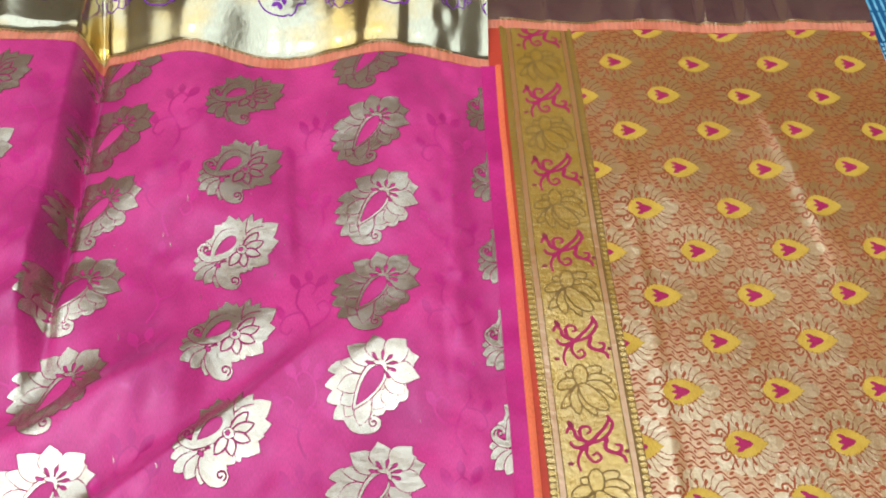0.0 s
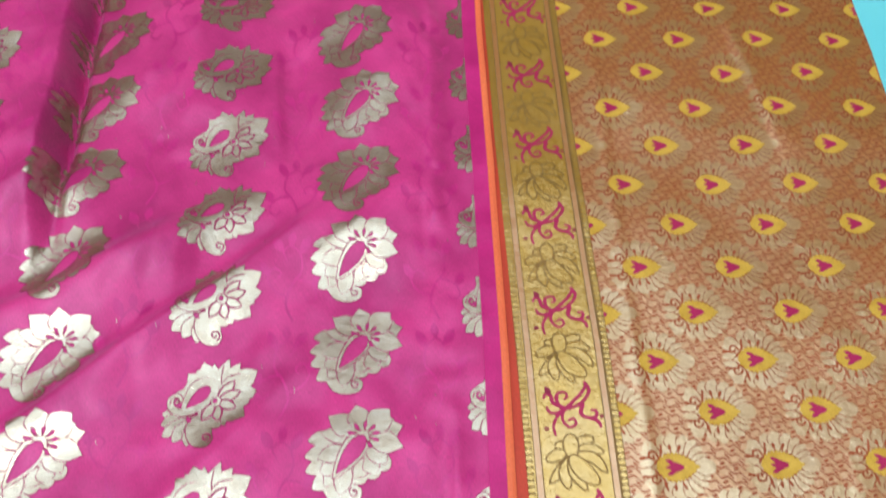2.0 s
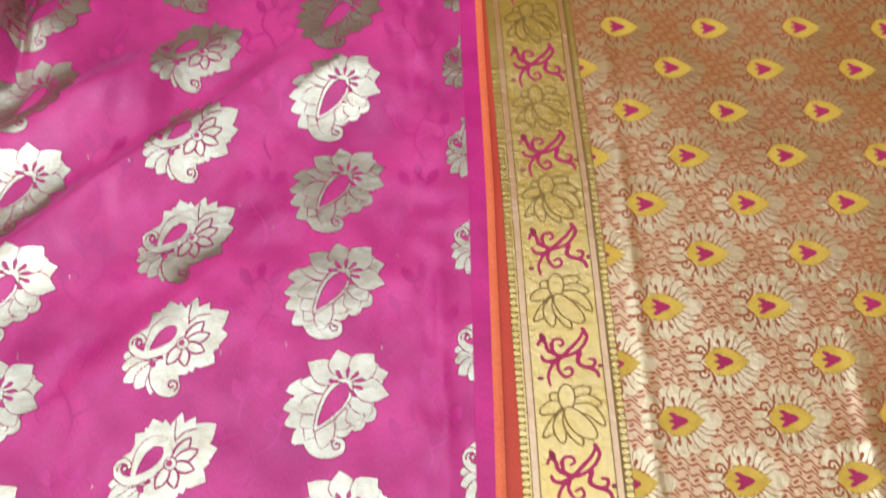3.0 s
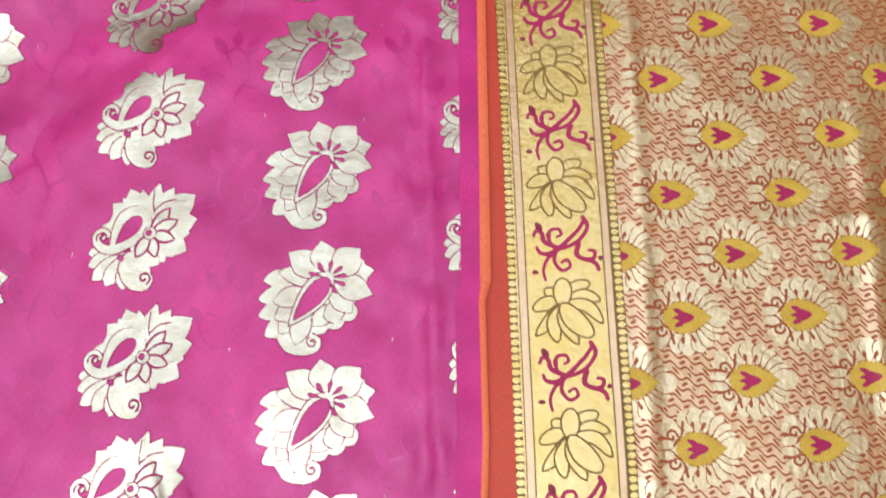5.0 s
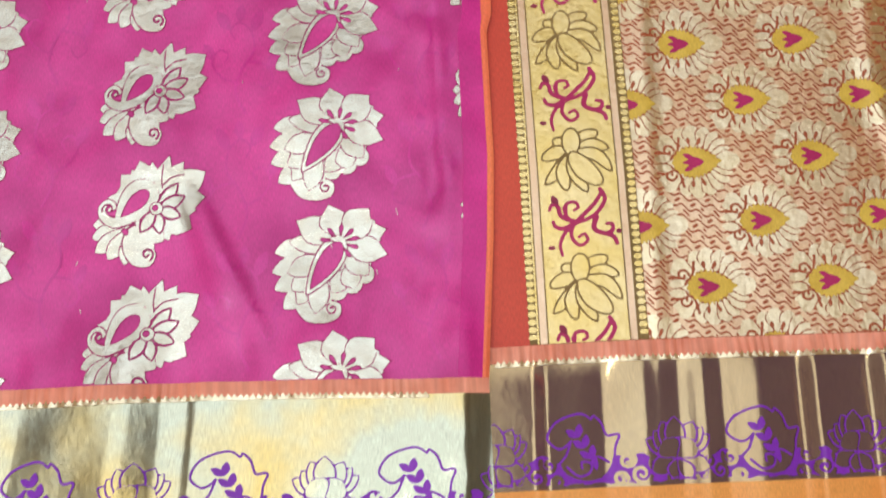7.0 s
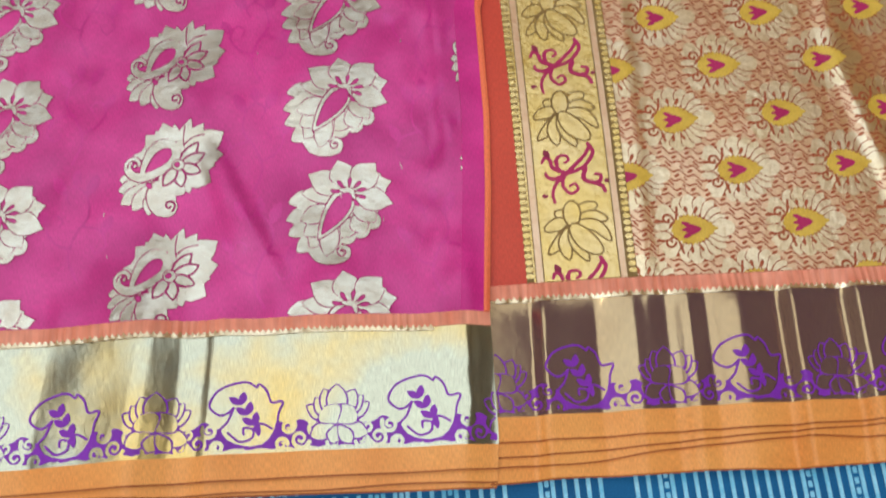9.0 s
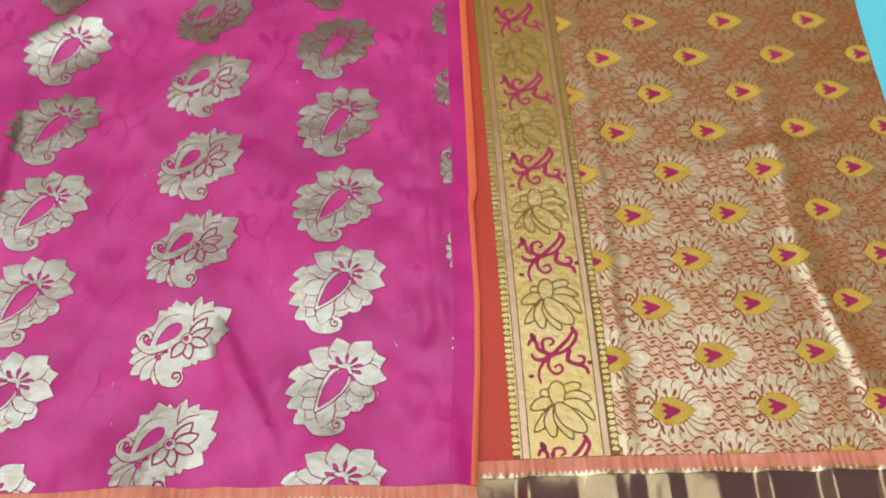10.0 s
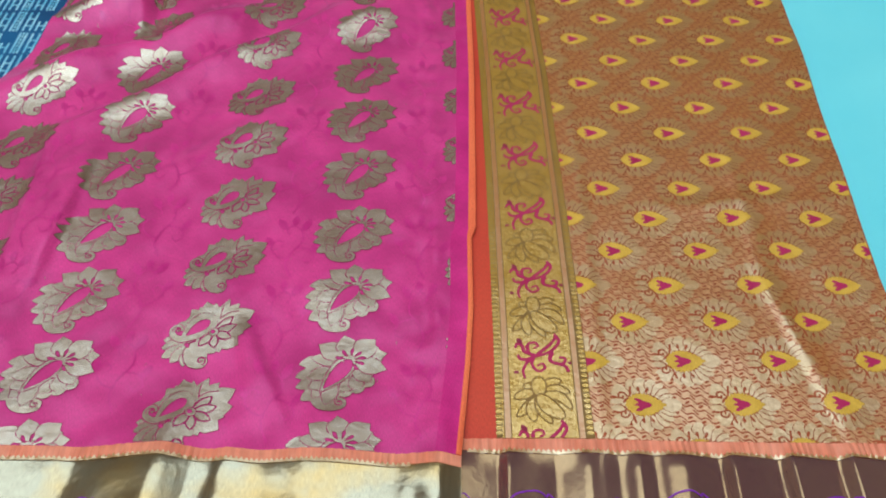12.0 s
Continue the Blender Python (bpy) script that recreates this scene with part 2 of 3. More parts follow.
def contour(f, g):
    """The region in which f > 0, as a flat mesh with a clean outline: vertices (mm) and faces."""
    ny, nx = f.shape
    x, y = g
    ins = f > 0
    n = nx * ny
    i = np.arange(n).reshape(ny, nx)
    pos = np.zeros((3 * n, 2))
    pos[:n, 0], pos[:n, 1] = x.ravel(), y.ravel()
    with np.errstate(divide="ignore", invalid="ignore"):
        th = f[:, :-1] / (f[:, :-1] - f[:, 1:])
        tv = f[:-1] / (f[:-1] - f[1:])
    d = x[0, 1] - x[0, 0]
    th, tv = np.clip(np.nan_to_num(th), 0, 1), np.clip(np.nan_to_num(tv), 0, 1)
    pos[n + i[:, :-1], 0], pos[n + i[:, :-1], 1] = x[:, :-1] + th * d, y[:, :-1]
    pos[2 * n + i[:-1], 0], pos[2 * n + i[:-1], 1] = x[:-1], y[:-1] + tv * d
    case = ins[:-1, :-1] * 1 + ins[:-1, 1:] * 2 + ins[1:, 1:] * 4 + ins[1:, :-1] * 8
    faces = []
    full = case == 15
    run = 5
    k = full.shape[1] // run
    if k:
        blocks = full[:, :k * run].reshape(full.shape[0], k, run).all(2)
        j, b = np.nonzero(blocks)
        a = i[j, b * run]
        faces += np.stack([a, a + run, a + run + nx, a + nx], -1).tolist()
        full[:, :k * run] &= ~np.repeat(blocks, run, 1)
    j, c = np.nonzero(full)
    a = i[j, c]
    faces += np.stack([a, a + 1, a + 1 + nx, a + nx], -1).tolist()
    for m in range(1, 15):
        j, c = np.nonzero(case == m)
        if not len(j):
            continue
        a = i[j, c]
        ring = [a, n + a, a + 1, 2 * n + a + 1, a + 1 + nx, n + a + nx, a + nx, 2 * n + a]
        bits = [bool(m & (1 << q)) for q in range(4)]
        keep = [q for q in range(8) if (bits[q // 2] if q % 2 == 0 else bits[q // 2] != bits[(q // 2 + 1) % 4])]
        faces += np.stack([ring[q] for q in keep], -1).tolist()
    used = np.unique(np.concatenate([np.array(q) for q in faces])) if faces else np.zeros(0, int)
    back = {int(v): q for q, v in enumerate(used)}
    return pos[used], [[back[v] for v in q] for q in faces]


def lay(name, shape, to_world, hfun, off, mat, parent, label="", mirror=False, kind=""):
    """Lays a flat shape on the cloth; to_world turns its millimetres into x and y."""
    v, faces = shape
    if not len(v):
        return None
    x, y = to_world(v[:, 0], v[:, 1])
    z = hfun(x, y) + off
    return mesh_part(name, np.stack([x, y, z], -1), [q[::-1] for q in faces] if mirror else faces, mat, parent, label,
                     slopes(hfun, x, y), kind)


# ---- the lie of the cloth ----
def waves(seed, lo, hi, count=18):
    r = np.random.RandomState(seed)
    ang, lam, ph = r.uniform(0, math.pi, count), r.uniform(lo, hi, count), r.uniform(0, 6.28, count)
    kx, ky = 2 * math.pi / lam * np.cos(ang), 2 * math.pi / lam * np.sin(ang)
    am = lam / hi / math.sqrt(count)

    def fun(x, y):
        return sum(a * np.sin(p * x + q * y + s) for a, p, q, s in zip(am, kx, ky, ph))
    return fun


RUMPLE_A, RUMPLE_B, RUMPLE_C, RUMPLE_D = waves(3, 0.09, 0.22), waves(8, 0.12, 0.3), waves(5, 0.03, 0.07), waves(12, 0.05, 0.11)


def crease(x, y, x0, y0, x1, y1, height, wl, wr, fade=0.08):
    """A raised fold along a line; wl and wr are its widths to the two sides."""
    n = math.hypot(x1 - x0, y1 - y0)
    dx, dy = (x1 - x0) / n, (y1 - y0) / n
    t = (x - x0) * dx + (y - y0) * dy
    s = (x - x0) * dy - (y - y0) * dx
    w = np.where(s < 0, wl, wr)
    return height * np.exp(-(s / w) ** 2) * smooth_step(-fade, fade, t) * smooth_step(-fade, fade, n - t)


def interp(*pairs):
    a, b = np.array(pairs, float).T
    return lambda v: np.interp(v, a, b)


FOLDS = interp((-0.6, 0.0), (-0.53, 0.011), (-0.50, 0.001), (-0.44, 0.010), (-0.41, 0.001), (-0.35, 0.008), (-0.31, 0.001), (-0.266, 0.002), (-0.252, 0.0005), (-0.180, 0.0135), (-0.153, 0.001), (-0.141, 0.001),
               (-0.132, 0.005), (-0.108, 0.0005), (-0.100, 0.0005), (-0.068, 0.0065), (-0.05, 0.006), (0.0, 0.001), (0.006, 0.001), (0.040, 0.0095), (0.046, 0.006), (0.06, 0.001))


def near_folds(x, y):
    """Upright folds of the near border, running out in the body."""
    q = x - 0.1 * (y + 0.03)
    return sum(FOLDS(q + d) for d in (-0.004, -0.002, 0, 0.002, 0.004)) / 5 * (1 - smooth_step(0.0, 0.11, y))


def pink_height(x, y):
    far = smooth_step(0.5, 1.02, y)
    calm = 1 - 0.8 * smooth_step(0.0, 0.06, x)
    amp = (0.0008 + 0.0022 * smooth_step(0.36, 0.6, y)) * calm
    h = 0.0095 + amp * RUMPLE_A(x, y) * 1.6 + 0.00036 * RUMPLE_C(x, y)
    h = h + 0.0011 * RUMPLE_D(x, y * 0.7) * smooth_step(0.42, 0.7, y)
    h = h + 0.0008 * RUMPLE_C(x * 2.2, y * 1.3) * smooth_step(0.008, 0.026, x) * smooth_step(0.052, 0.040, x)
    h = h + near_folds(x, y)
    h = h + far * 0.0115 * (1 + np.cos(2 * math.pi * (x + 0.226) / 0.2))
    h = h + 0.34 * np.maximum(y - 1.0, 0) * smooth_step(1.0, 1.02, y)
    h = h + crease(x, y, -0.344, 1.06, -0.335, 0.66, 0.033, 0.011, 0.07)
    h = h - crease(x, y, -0.329, 1.06, -0.319, 0.70, 0.020, 0.007, 0.005)
    h = h + crease(x, y, -0.45, 0.505, -0.18, 0.665, 0.017, 0.018, 0.03)
    h = h + crease(x, y, -0.36, 0.43, -0.09, 0.66, 0.012, 0.011, 0.03)
    h = h + crease(x, y, -0.338, 0.20, -0.328, 0.38, 0.010, 0.03, 0.008)
    h = h + crease(x, y, -0.105, 0.05, -0.155, 0.20, 0.0016, 0.006, 0.016)
    h = h + crease(x, y, 0.040, 0.12, 0.038, 0.50, 0.0022, 0.005, 0.007)
    h = h + crease(x, y, 0.026, 0.55, 0.034, 0.95, 0.003, 0.006, 0.012)
    h = h + crease(x, y, -0.47, 0.62, -0.30, 0.72, 0.010, 0.016, 0.03)
    h = h + crease(x, y, -0.24, 0.36, -0.10, 0.50, 0.004, 0.012, 0.03)
    h = h + crease(x, y, -0.36, 0.10, -0.38, 0.46, 0.006, 0.010, 0.03)
    h = h + crease(x, y, -0.10, 0.60, 0.02, 0.72, 0.005, 0.012, 0.025)
    h = h + crease(x, y, -0.128, 0.14, -0.085, 0.045, 0.0055, 0.007, 0.014, 0.025)
    h = h + crease(x, y, -0.13, 0.86, -0.12, 0.76, 0.006, 0.008, 0.02)
    return h


def pallu_height(x, y):
    amp = (0.0008 + 0.0012 * smooth_step(0.4, 0.65, y)) * (0.3 + 0.7 * smooth_step(0.08, 0.14, x))
    h = 0.0055 + amp * RUMPLE_B(x, y) * 1.6 + 0.0002 * RUMPLE_C(x, y)
    h = h + crease(x, y, 0.176, 0.03, 0.192, 0.33, 0.0016, 0.004, 0.008)
    h = h + crease(x, y, 0.192, 0.35, 0.21, 1.06, 0.0016, 0.004, 0.008)
    h = h + crease(x, y, 0.375, 0.07, 0.352, 0.20, 0.003, 0.006, 0.018)
    h = h + crease(x, y, 0.350, 0.20, 0.36, 0.38, 0.0025, 0.006, 0.018)
    h = h + crease(x, y, 0.38, 0.78, 0.36, 0.94, 0.004, 0.006, 0.02)
    h = h + crease(x, y, 0.30, 0.31, 0.42, 0.32, 0.0025, 0.012, 0.02)
    return h


PINK_R = interp((-0.12, 0.052), (-0.07, 0.058), (0.016, 0.060), (0.11, 0.070), (0.17, 0.0745), (0.262, 0.076), (0.276, 0.0805), (0.353, 0.083), (0.53, 0.0875), (0.72, 0.089), (0.9, 0.089), (1.2, 0.094))
PINK_L = interp((-0.2, -0.62), (0.40, -0.52), (0.51, -0.470), (0.59, -0.454), (0.69, -0.432), (0.85, -0.46), (1.0, -0.52), (1.2, -0.56))
PALLU_R = interp((-0.2, 0.452), (0.217, 0.466), (0.35, 0.478), (0.52, 0.493), (0.70, 0.508), (0.87, 0.516), (1.0, 0.521), (1.2, 0.523))


def const(v):
    return lambda q: v + 0.0 * q


# lower and upper seams of the two panels, as y(x)
L_TRIM, L_GOLD = interp((-0.6, 0.027), (-0.27, 0.025), (-0.12, 0.022), (0.06, 0.014)), interp((-0.6, 0.016), (-0.27, 0.0145), (-0.12, 0.0125), (0.06, 0.004))
L_END, L_HEM = interp((-0.6, -0.069), (-0.12, -0.070), (0.06, -0.077)), interp((-0.6, -0.083), (-0.12, -0.087), (0.06, -0.093))
L_HEM2 = interp((-0.6, -0.089), (-0.12, -0.094), (0.06, -0.102))
R_TRIM, R_GOLD = interp((0.05, 0.034), (0.15, 0.034), (0.35, 0.029), (0.5, 0.027)), interp((0.05, 0.023), (0.15, 0.023), (0.35, 0.017), (0.5, 0.015))
R_END = interp((0.05, -0.059), (0.22, -0.062), (0.33, -0.065), (0.5, -0.068))
R_HEM1, R_HEM2, R_HEM3 = interp((0.05, -0.076), (0.33, -0.080), (0.5, -0.082)), interp((0.05, -0.093), (0.21, -0.088), (0.5, -0.094)), interp((0.05, -0.101), (0.2, -0.106), (0.5, -0.110))
FAR_L0, FAR_L1, FAR_L2, FAR_L3 = const(0.990), const(1.002), const(1.092), const(1.112)
FAR_R0, FAR_R1, FAR_R2, FAR_R3 = const(1.052), const(1.064), const(1.154), const(1.175)


# ---- room, closed round the cloths ----
def slab(name, x0, x1, y0, y1, z0, z1, mat, label, category):
    bm = bmesh.new()
    bmesh.ops.create_cube(bm, size=1, matrix=Matrix.LocRotScale(((x0 + x1) / 2, (y0 + y1) / 2, (z0 + z1) / 2), None, (x1 - x0, y1 - y0, z1 - z0)))
    me = bpy.data.meshes.new(name)
    bm.to_mesh(me)
    me.materials.append(mat)
    return tagged(new(name, me), label, category, kind="structure")


RX, RY0, RY1 = 3.2, -3.2, 3.4
slab("floor", -RX, RX, RY0, RY1, -0.2, -0.012, M_FLOOR, "grey cement floor under the spread cloths", "floor")
slab("wall_north", -RX - 0.2, RX + 0.2, RY1, RY1 + 0.2, -0.2, CEIL, M_WALL, "plain painted wall of the room", "wall")
slab("wall_south", -RX - 0.2, RX + 0.2, RY0 - 0.2, RY0, -0.2, CEIL, M_WALL, "plain painted wall of the room", "wall")
slab("wall_east", RX, RX + 0.2, RY0, RY1, -0.2, CEIL, M_WALL, "plain painted wall of the room", "wall")
slab("wall_west", -RX - 0.2, -RX, RY0, RY1, -0.2, CEIL, M_WALL, "plain painted wall of the room", "wall")
bm = bmesh.new()
for x0, x1, y0, y1 in ((-RX, WELL[0], RY0, RY1), (WELL[1], RX, RY0, RY1), (WELL[0], WELL[1], RY0, WELL[2]), (WELL[0], WELL[1], WELL[3], RY1)):
    bmesh.ops.create_cube(bm, size=1, matrix=Matrix.LocRotScale(((x0 + x1) / 2, (y0 + y1) / 2, CEIL + 0.08), None, (x1 - x0, y1 - y0, 0.15)))
me = bpy.data.meshes.new("ceiling")
bm.to_mesh(me)
me.materials.append(M_WALL)
tagged(new("ceiling", me), "plain ceiling with an open light well", "ceiling", kind="structure")


# ---- bedsheet and plain cloth under the saree ----
def low_ground(x, y):
    return -0.0065 + 0.001 * RUMPLE_B(x * 0.7, y * 0.7)


bedsheet = sheet("bedsheet", const(-0.752), const(0.842), const(-0.305), const(1.602), low_ground, -0.002, M_BLUE, None,
                 "blue cotton bedsheet with pale printed ladder stripes", 0.02, 0.002)
tagged(bedsheet, category="bedsheet")


def turq_height(x, y):
    return -0.001 + 0.0012 * RUMPLE_B(x * 0.7, y * 0.7) + 0.0028 * RUMPLE_A(x + 0.4, y) * smooth_step(0.53, 0.6, x)


turquoise_cloth = sheet("turquoise_cloth", interp((-0.2, 0.40), (1.0, 0.46)), const(0.82), const(-0.06), interp((0.4, 0.985), (0.82, 0.958)), turq_height, 0.0, M_TURQ, None,
                        "plain light turquoise cloth spread beside the saree", 0.012, 0.003)
tagged(turquoise_cloth, category="cloth")

# ---- the saree ----
saree = thing("saree", "magenta silk saree with gold zari motifs, spread over blue sheet", "saree")
body_panel = sheet("body_panel", PINK_L, lambda y: PINK_R(y) - 0.012, L_TRIM, FAR_L0, pink_height, 0.0, M_PINK, saree,
                   "magenta silk body with woven zari paisleys", 0.0035)
hem_fold = sheet("hem_fold", lambda y: PINK_R(y) - 0.021, lambda y: PINK_R(y) - 0.003, L_TRIM, FAR_L0, lambda x, y: pink_height(x, y) + 0.0014, 0.0, M_PINKHEM, saree,
                 "plain magenta folded edge", 0.004, 0.0018)


def edge_height(x, y):
    q = (x - PINK_R(y) + 0.5 * SELV(y)) / (0.5 * SELV(y))
    return pink_height(x, y) + 0.0018 + 0.0012 * np.clip(1 - q * q, 0, 1)


SELV = interp((0.0, 0.0045), (0.262, 0.0045), (0.278, 0.0075), (0.5, 0.0065), (1.2, 0.0060))
selvedge = sheet("selvedge", lambda y: PINK_R(y) - SELV(y), PINK_R, L_TRIM, FAR_L0, edge_height, 0.0, M_ORANGE, saree, "bright orange selvedge", 0.002, 0.0045)
pallu_panel = sheet("pallu_panel", lambda y: PINK_R(y) - 0.015, PALLU_R, R_TRIM, FAR_R0, pallu_height, 0.0, M_RED, saree,
                    "gold brocade end piece with yellow heart motifs on red", 0.005, 0.004)
plain_strip = sheet("plain_strip", lambda y: PINK_R(y) - 0.014, const(0.0945), R_TRIM, FAR_R0, pallu_height, 0.0005, M_CORAL, saree, "coral silk strip", 0.005, 0.0004)

# woven paisley with a lotus head
G = grid(-50, 50, -48, 50, 0.62)
hole = leaf(G, 10, 18, -17, -16, 8.0, 0.36)
body = union(disc(G, -10, 2, 30, 25, 35), disc(G, 12, 6, 21, 20), disc(G, -17, -16, 19, 14, -45))
body = union(body, *[disc(G, x, y, r) for x, y, r in ((26, -8, 7.5), (16, -14, 8), (4, -18, 8), (-10, -27, 9))])
body = union(body, *[leaf(G, ax, ay, x, y, 7.0, 0.55) for ax, ay, x, y in ((-12, 20, -42, 15), (-16, 8, -45, 0), (-18, -3, -44, -13), (-18, -14, -38, -28))])
tail = stroke(G, [(-26, -24), (-20, -35), (-9, -38.5), (1, -36.5), (3, -31), (-1, -28.5), (-4, -31.5), (-1.5, -33)], 4.4, 1.4)
body = union(body, tail)
layers = [leaf(G, ax, ay, x, y, w, 0.55) for ax, ay, x, y, w in (
    (-8, 0, -27, -26, 8), (-6, -4, -14, -34, 8), (-2, 2, -31, -15, 9), (-4, 8, -33, -2, 8),
    (14, -2, 0, -20, 7), (12, 0, 18, -18, 8), (9, 16, -30, 22, 8), (10, 14, 29, -9, 8.5))]
layers += [union(leaf(G, 9, 18, x, y, w, 0.56, 1.25), leaf(G, 9, 18, 9 + 0.84 * (x - 9) + u, 18 + 0.84 * (y - 18) + v, 0.6 * w, 0.6, 1.1)) for x, y, w, u, v in (
    (-24, 38, 11, -3, -6), (35, 42, 12, 6, -5), (47, 25, 10, 1, -7), (46, 5, 10, -4, -6), (2.5, 48, 11, 6, -2))]
f = petals(G, body, layers, 0.62)
f = union(f, *[leaf(G, 9 + 0.45 * x, 18 + 0.45 * y, 9 + x, 18 + y, 5) for x, y in ((12, 22), (29, 14), (26, -8), (-13, 22), (-24, 11))])
f = petals(G, f, [layers[-1], layers[-2], layers[-4]], 0.62)
ring = leaf(G, 12, 22, -20, -20, 11.0, 0.36)
f = np.minimum(np.maximum(np.minimum(f, np.abs(ring) - 0.5), ring - 0.5), -hole)
f = np.minimum(f, -np.minimum(stroke(G, spiral(-1, -32, 4.6, 1.4, 110, 1.1), 0.6, raw=True), 1))
for a in (-62, -24, 10, 42, 80, 122, 165):
    c, d = math.cos(radians(a)), math.sin(radians(a))
    f = np.minimum(f, -leaf(G, 9 + 2 * c, 18 + 2 * d, 9 + 16 * c, 18 + 14 * d, 1.9, 0.72))
F_LOTUS = thread_edge(f, 1, 0.28)

# woven paisley with a small daisy
ring = union(leaf(G, 6, 26, -22, -8, 14, 0.36), stroke(G, [(-14, -3), (-23, -5), (-31, -1), (-33, 6), (-28, 10.5), (-23.5, 7), (-27, 4.5)], 4.2, 1.4))
hole2 = leaf(G, 2, 20, -18, -1, 6.4, 0.36)
body = union(disc(G, 12, 10, 20, 20, 20), disc(G, 22, 12, 16), disc(G, -4, 12, 19))
body = union(body, *[leaf(G, 6 + 0.35 * (x - 6), 8 + 0.35 * (y - 8), x, y, w, 0.52, 1.1) for x, y, w in (
    (46, 35, 10), (47, 15, 9), (41, 4, 7), (38, -10, 9), (28, -14, 6), (20, -18, 7), (-6, 43, 8), (4, 42, 5), (12, 41, 4), (18, 47, 4.5), (29, 42, 6), (-20, 32, 8), (-12, 36, 6), (-29, 14, 6))])
fan = [leaf(G, -7, -5, x, y, 6.6, 0.66) for x, y in ((-39, -7), (-39, -17), (-36, -28), (-26, -33), (-13, -37))]
tail = union(disc(G, -3, -23, 12, 16, 18), leaf(G, -8, -2, 16, -19, 8, 0.6), disc(G, 2, -33, 8, 6), disc(G, 5, -30, 6))
tail = np.minimum(tail, -stroke(G, spiral(4, -29, 5.2, 1.2, -60, 1.1), 0.6, raw=True))
f = petals(G, body, [*fan, tail, ring], 0.6)
f = np.minimum(f, -stroke(G, [(13, 22), (12, 30), (13, 40)], 0.55))
f = np.minimum(f, -stroke(G, [(13, 24), (20, 30), (30, 32)], 0.55))
for x, y in ((25, 25), (31, 15), (28, 0), (13, -13), (-2, -12)):
    p = leaf(G, 9, 6, x, y, 4.6, 0.55)
    f = np.maximum(np.minimum(f, np.abs(p) - 1.0), p - 0.9)
f = np.minimum(np.maximum(np.minimum(f, np.abs(disc(G, 9, 6, 5)) - 0.5), disc(G, 9, 6, 4.6)), -disc(G, 8, 6.5, 2.6))
f = np.minimum(f, -disc(G, -14, -12, 3.4, 2.4, -50))
f = np.minimum(f, -stroke(G, spiral(-28, 5, 5, 1.3, 200, -1.0), 0.6, raw=True))
F_DAISY = thread_edge(np.minimum(f, -hole2), 2, 0.28)


ROW_Y = interp((-1, -0.072), (0, 0.008), (1, 0.094), (2, 0.180), (3, 0.264), (4, 0.353), (5, 0.444), (6, 0.534), (7, 0.623), (8, 0.711), (9, 0.798), (10, 0.888), (12, 1.07))
COLUMNS = (
    (interp((0, -0.044), (0.1, -0.042), (0.27, -0.040), (0.5, -0.042), (0.63, -0.043), (0.8, -0.040), (0.9, -0.048)), "lotus", 0),
    (interp((0, -0.173), (0.06, -0.170), (0.16, -0.165), (0.25, -0.163), (0.4, -0.163), (0.6, -0.166), (0.76, -0.169), (0.95, -0.176)), "daisy", 0.5),
    (interp((0, -0.293), (0.2, -0.289), (0.37, -0.292), (0.5, -0.295), (0.7, -0.300), (0.8, -0.296)), "lotus", 0),
    (const(-0.414), "daisy", 0.5), (const(-0.545), "lotus", 0), (const(0.083), "daisy", 0.5))
SHAPES = {"lotus": contour(F_LOTUS, G), "daisy": contour(F_DAISY, G)}
# thin rims round the motifs that carry their painted edge shadow
HALOS = {"lotus": contour(np.minimum(F_LOTUS + 0.7, 2.0 - F_LOTUS), G), "daisy": contour(np.minimum(F_DAISY + 0.7, 2.0 - F_DAISY), G)}
FIELDS = {"lotus": F_LOTUS, "daisy": F_DAISY}
rs = random.Random(4)
for cx, kind, half in COLUMNS:
    for r in range(-1, 13):
        cy = float(ROW_Y(r + half))
        turn = radians(rs.uniform(-3, 3))
        px, py, co, si = float(cx(cy)) + rs.uniform(-0.0012, 0.0012), cy + rs.uniform(-0.0012, 0.0012), math.cos(turn), math.sin(turn)

        def to_world(a, b, px=px, py=py, co=co, si=si):
            return px + (a * co * 0.865 - b * si) / 1000, py + (a * si + b * co * 0.91) / 1000

        wx, wy = to_world(*G)
        inside = np.minimum.reduce([wy - L_TRIM(wx) - 0.0005, FAR_L0(wx) - wy - 0.0005, PINK_R(wy) - 0.0205 - wx, wx - PINK_L(wy) - 0.001]) * 1000
        if inside.max() < 4 or (inside > 0).mean() < 0.06:
            continue
        shape = SHAPES[kind] if inside.min() > 0 else contour(np.minimum(FIELDS[kind], inside), G)
        lay("paisley_motif", shape, to_world, pink_height, 0.00055, M_ZARI, body_panel, "silver-gold woven paisley with a lotus head" if kind == "lotus" else "silver-gold woven paisley with a small daisy")
        halo = HALOS[kind] if inside.min() > 0 else contour(np.minimum.reduce([FIELDS[kind] + 0.7, 2.0 - FIELDS[kind], inside]), G)
        lay("motif_rim_shade", halo, to_world, pink_height, 0.0003, M_RIM_SHADE, body_panel)


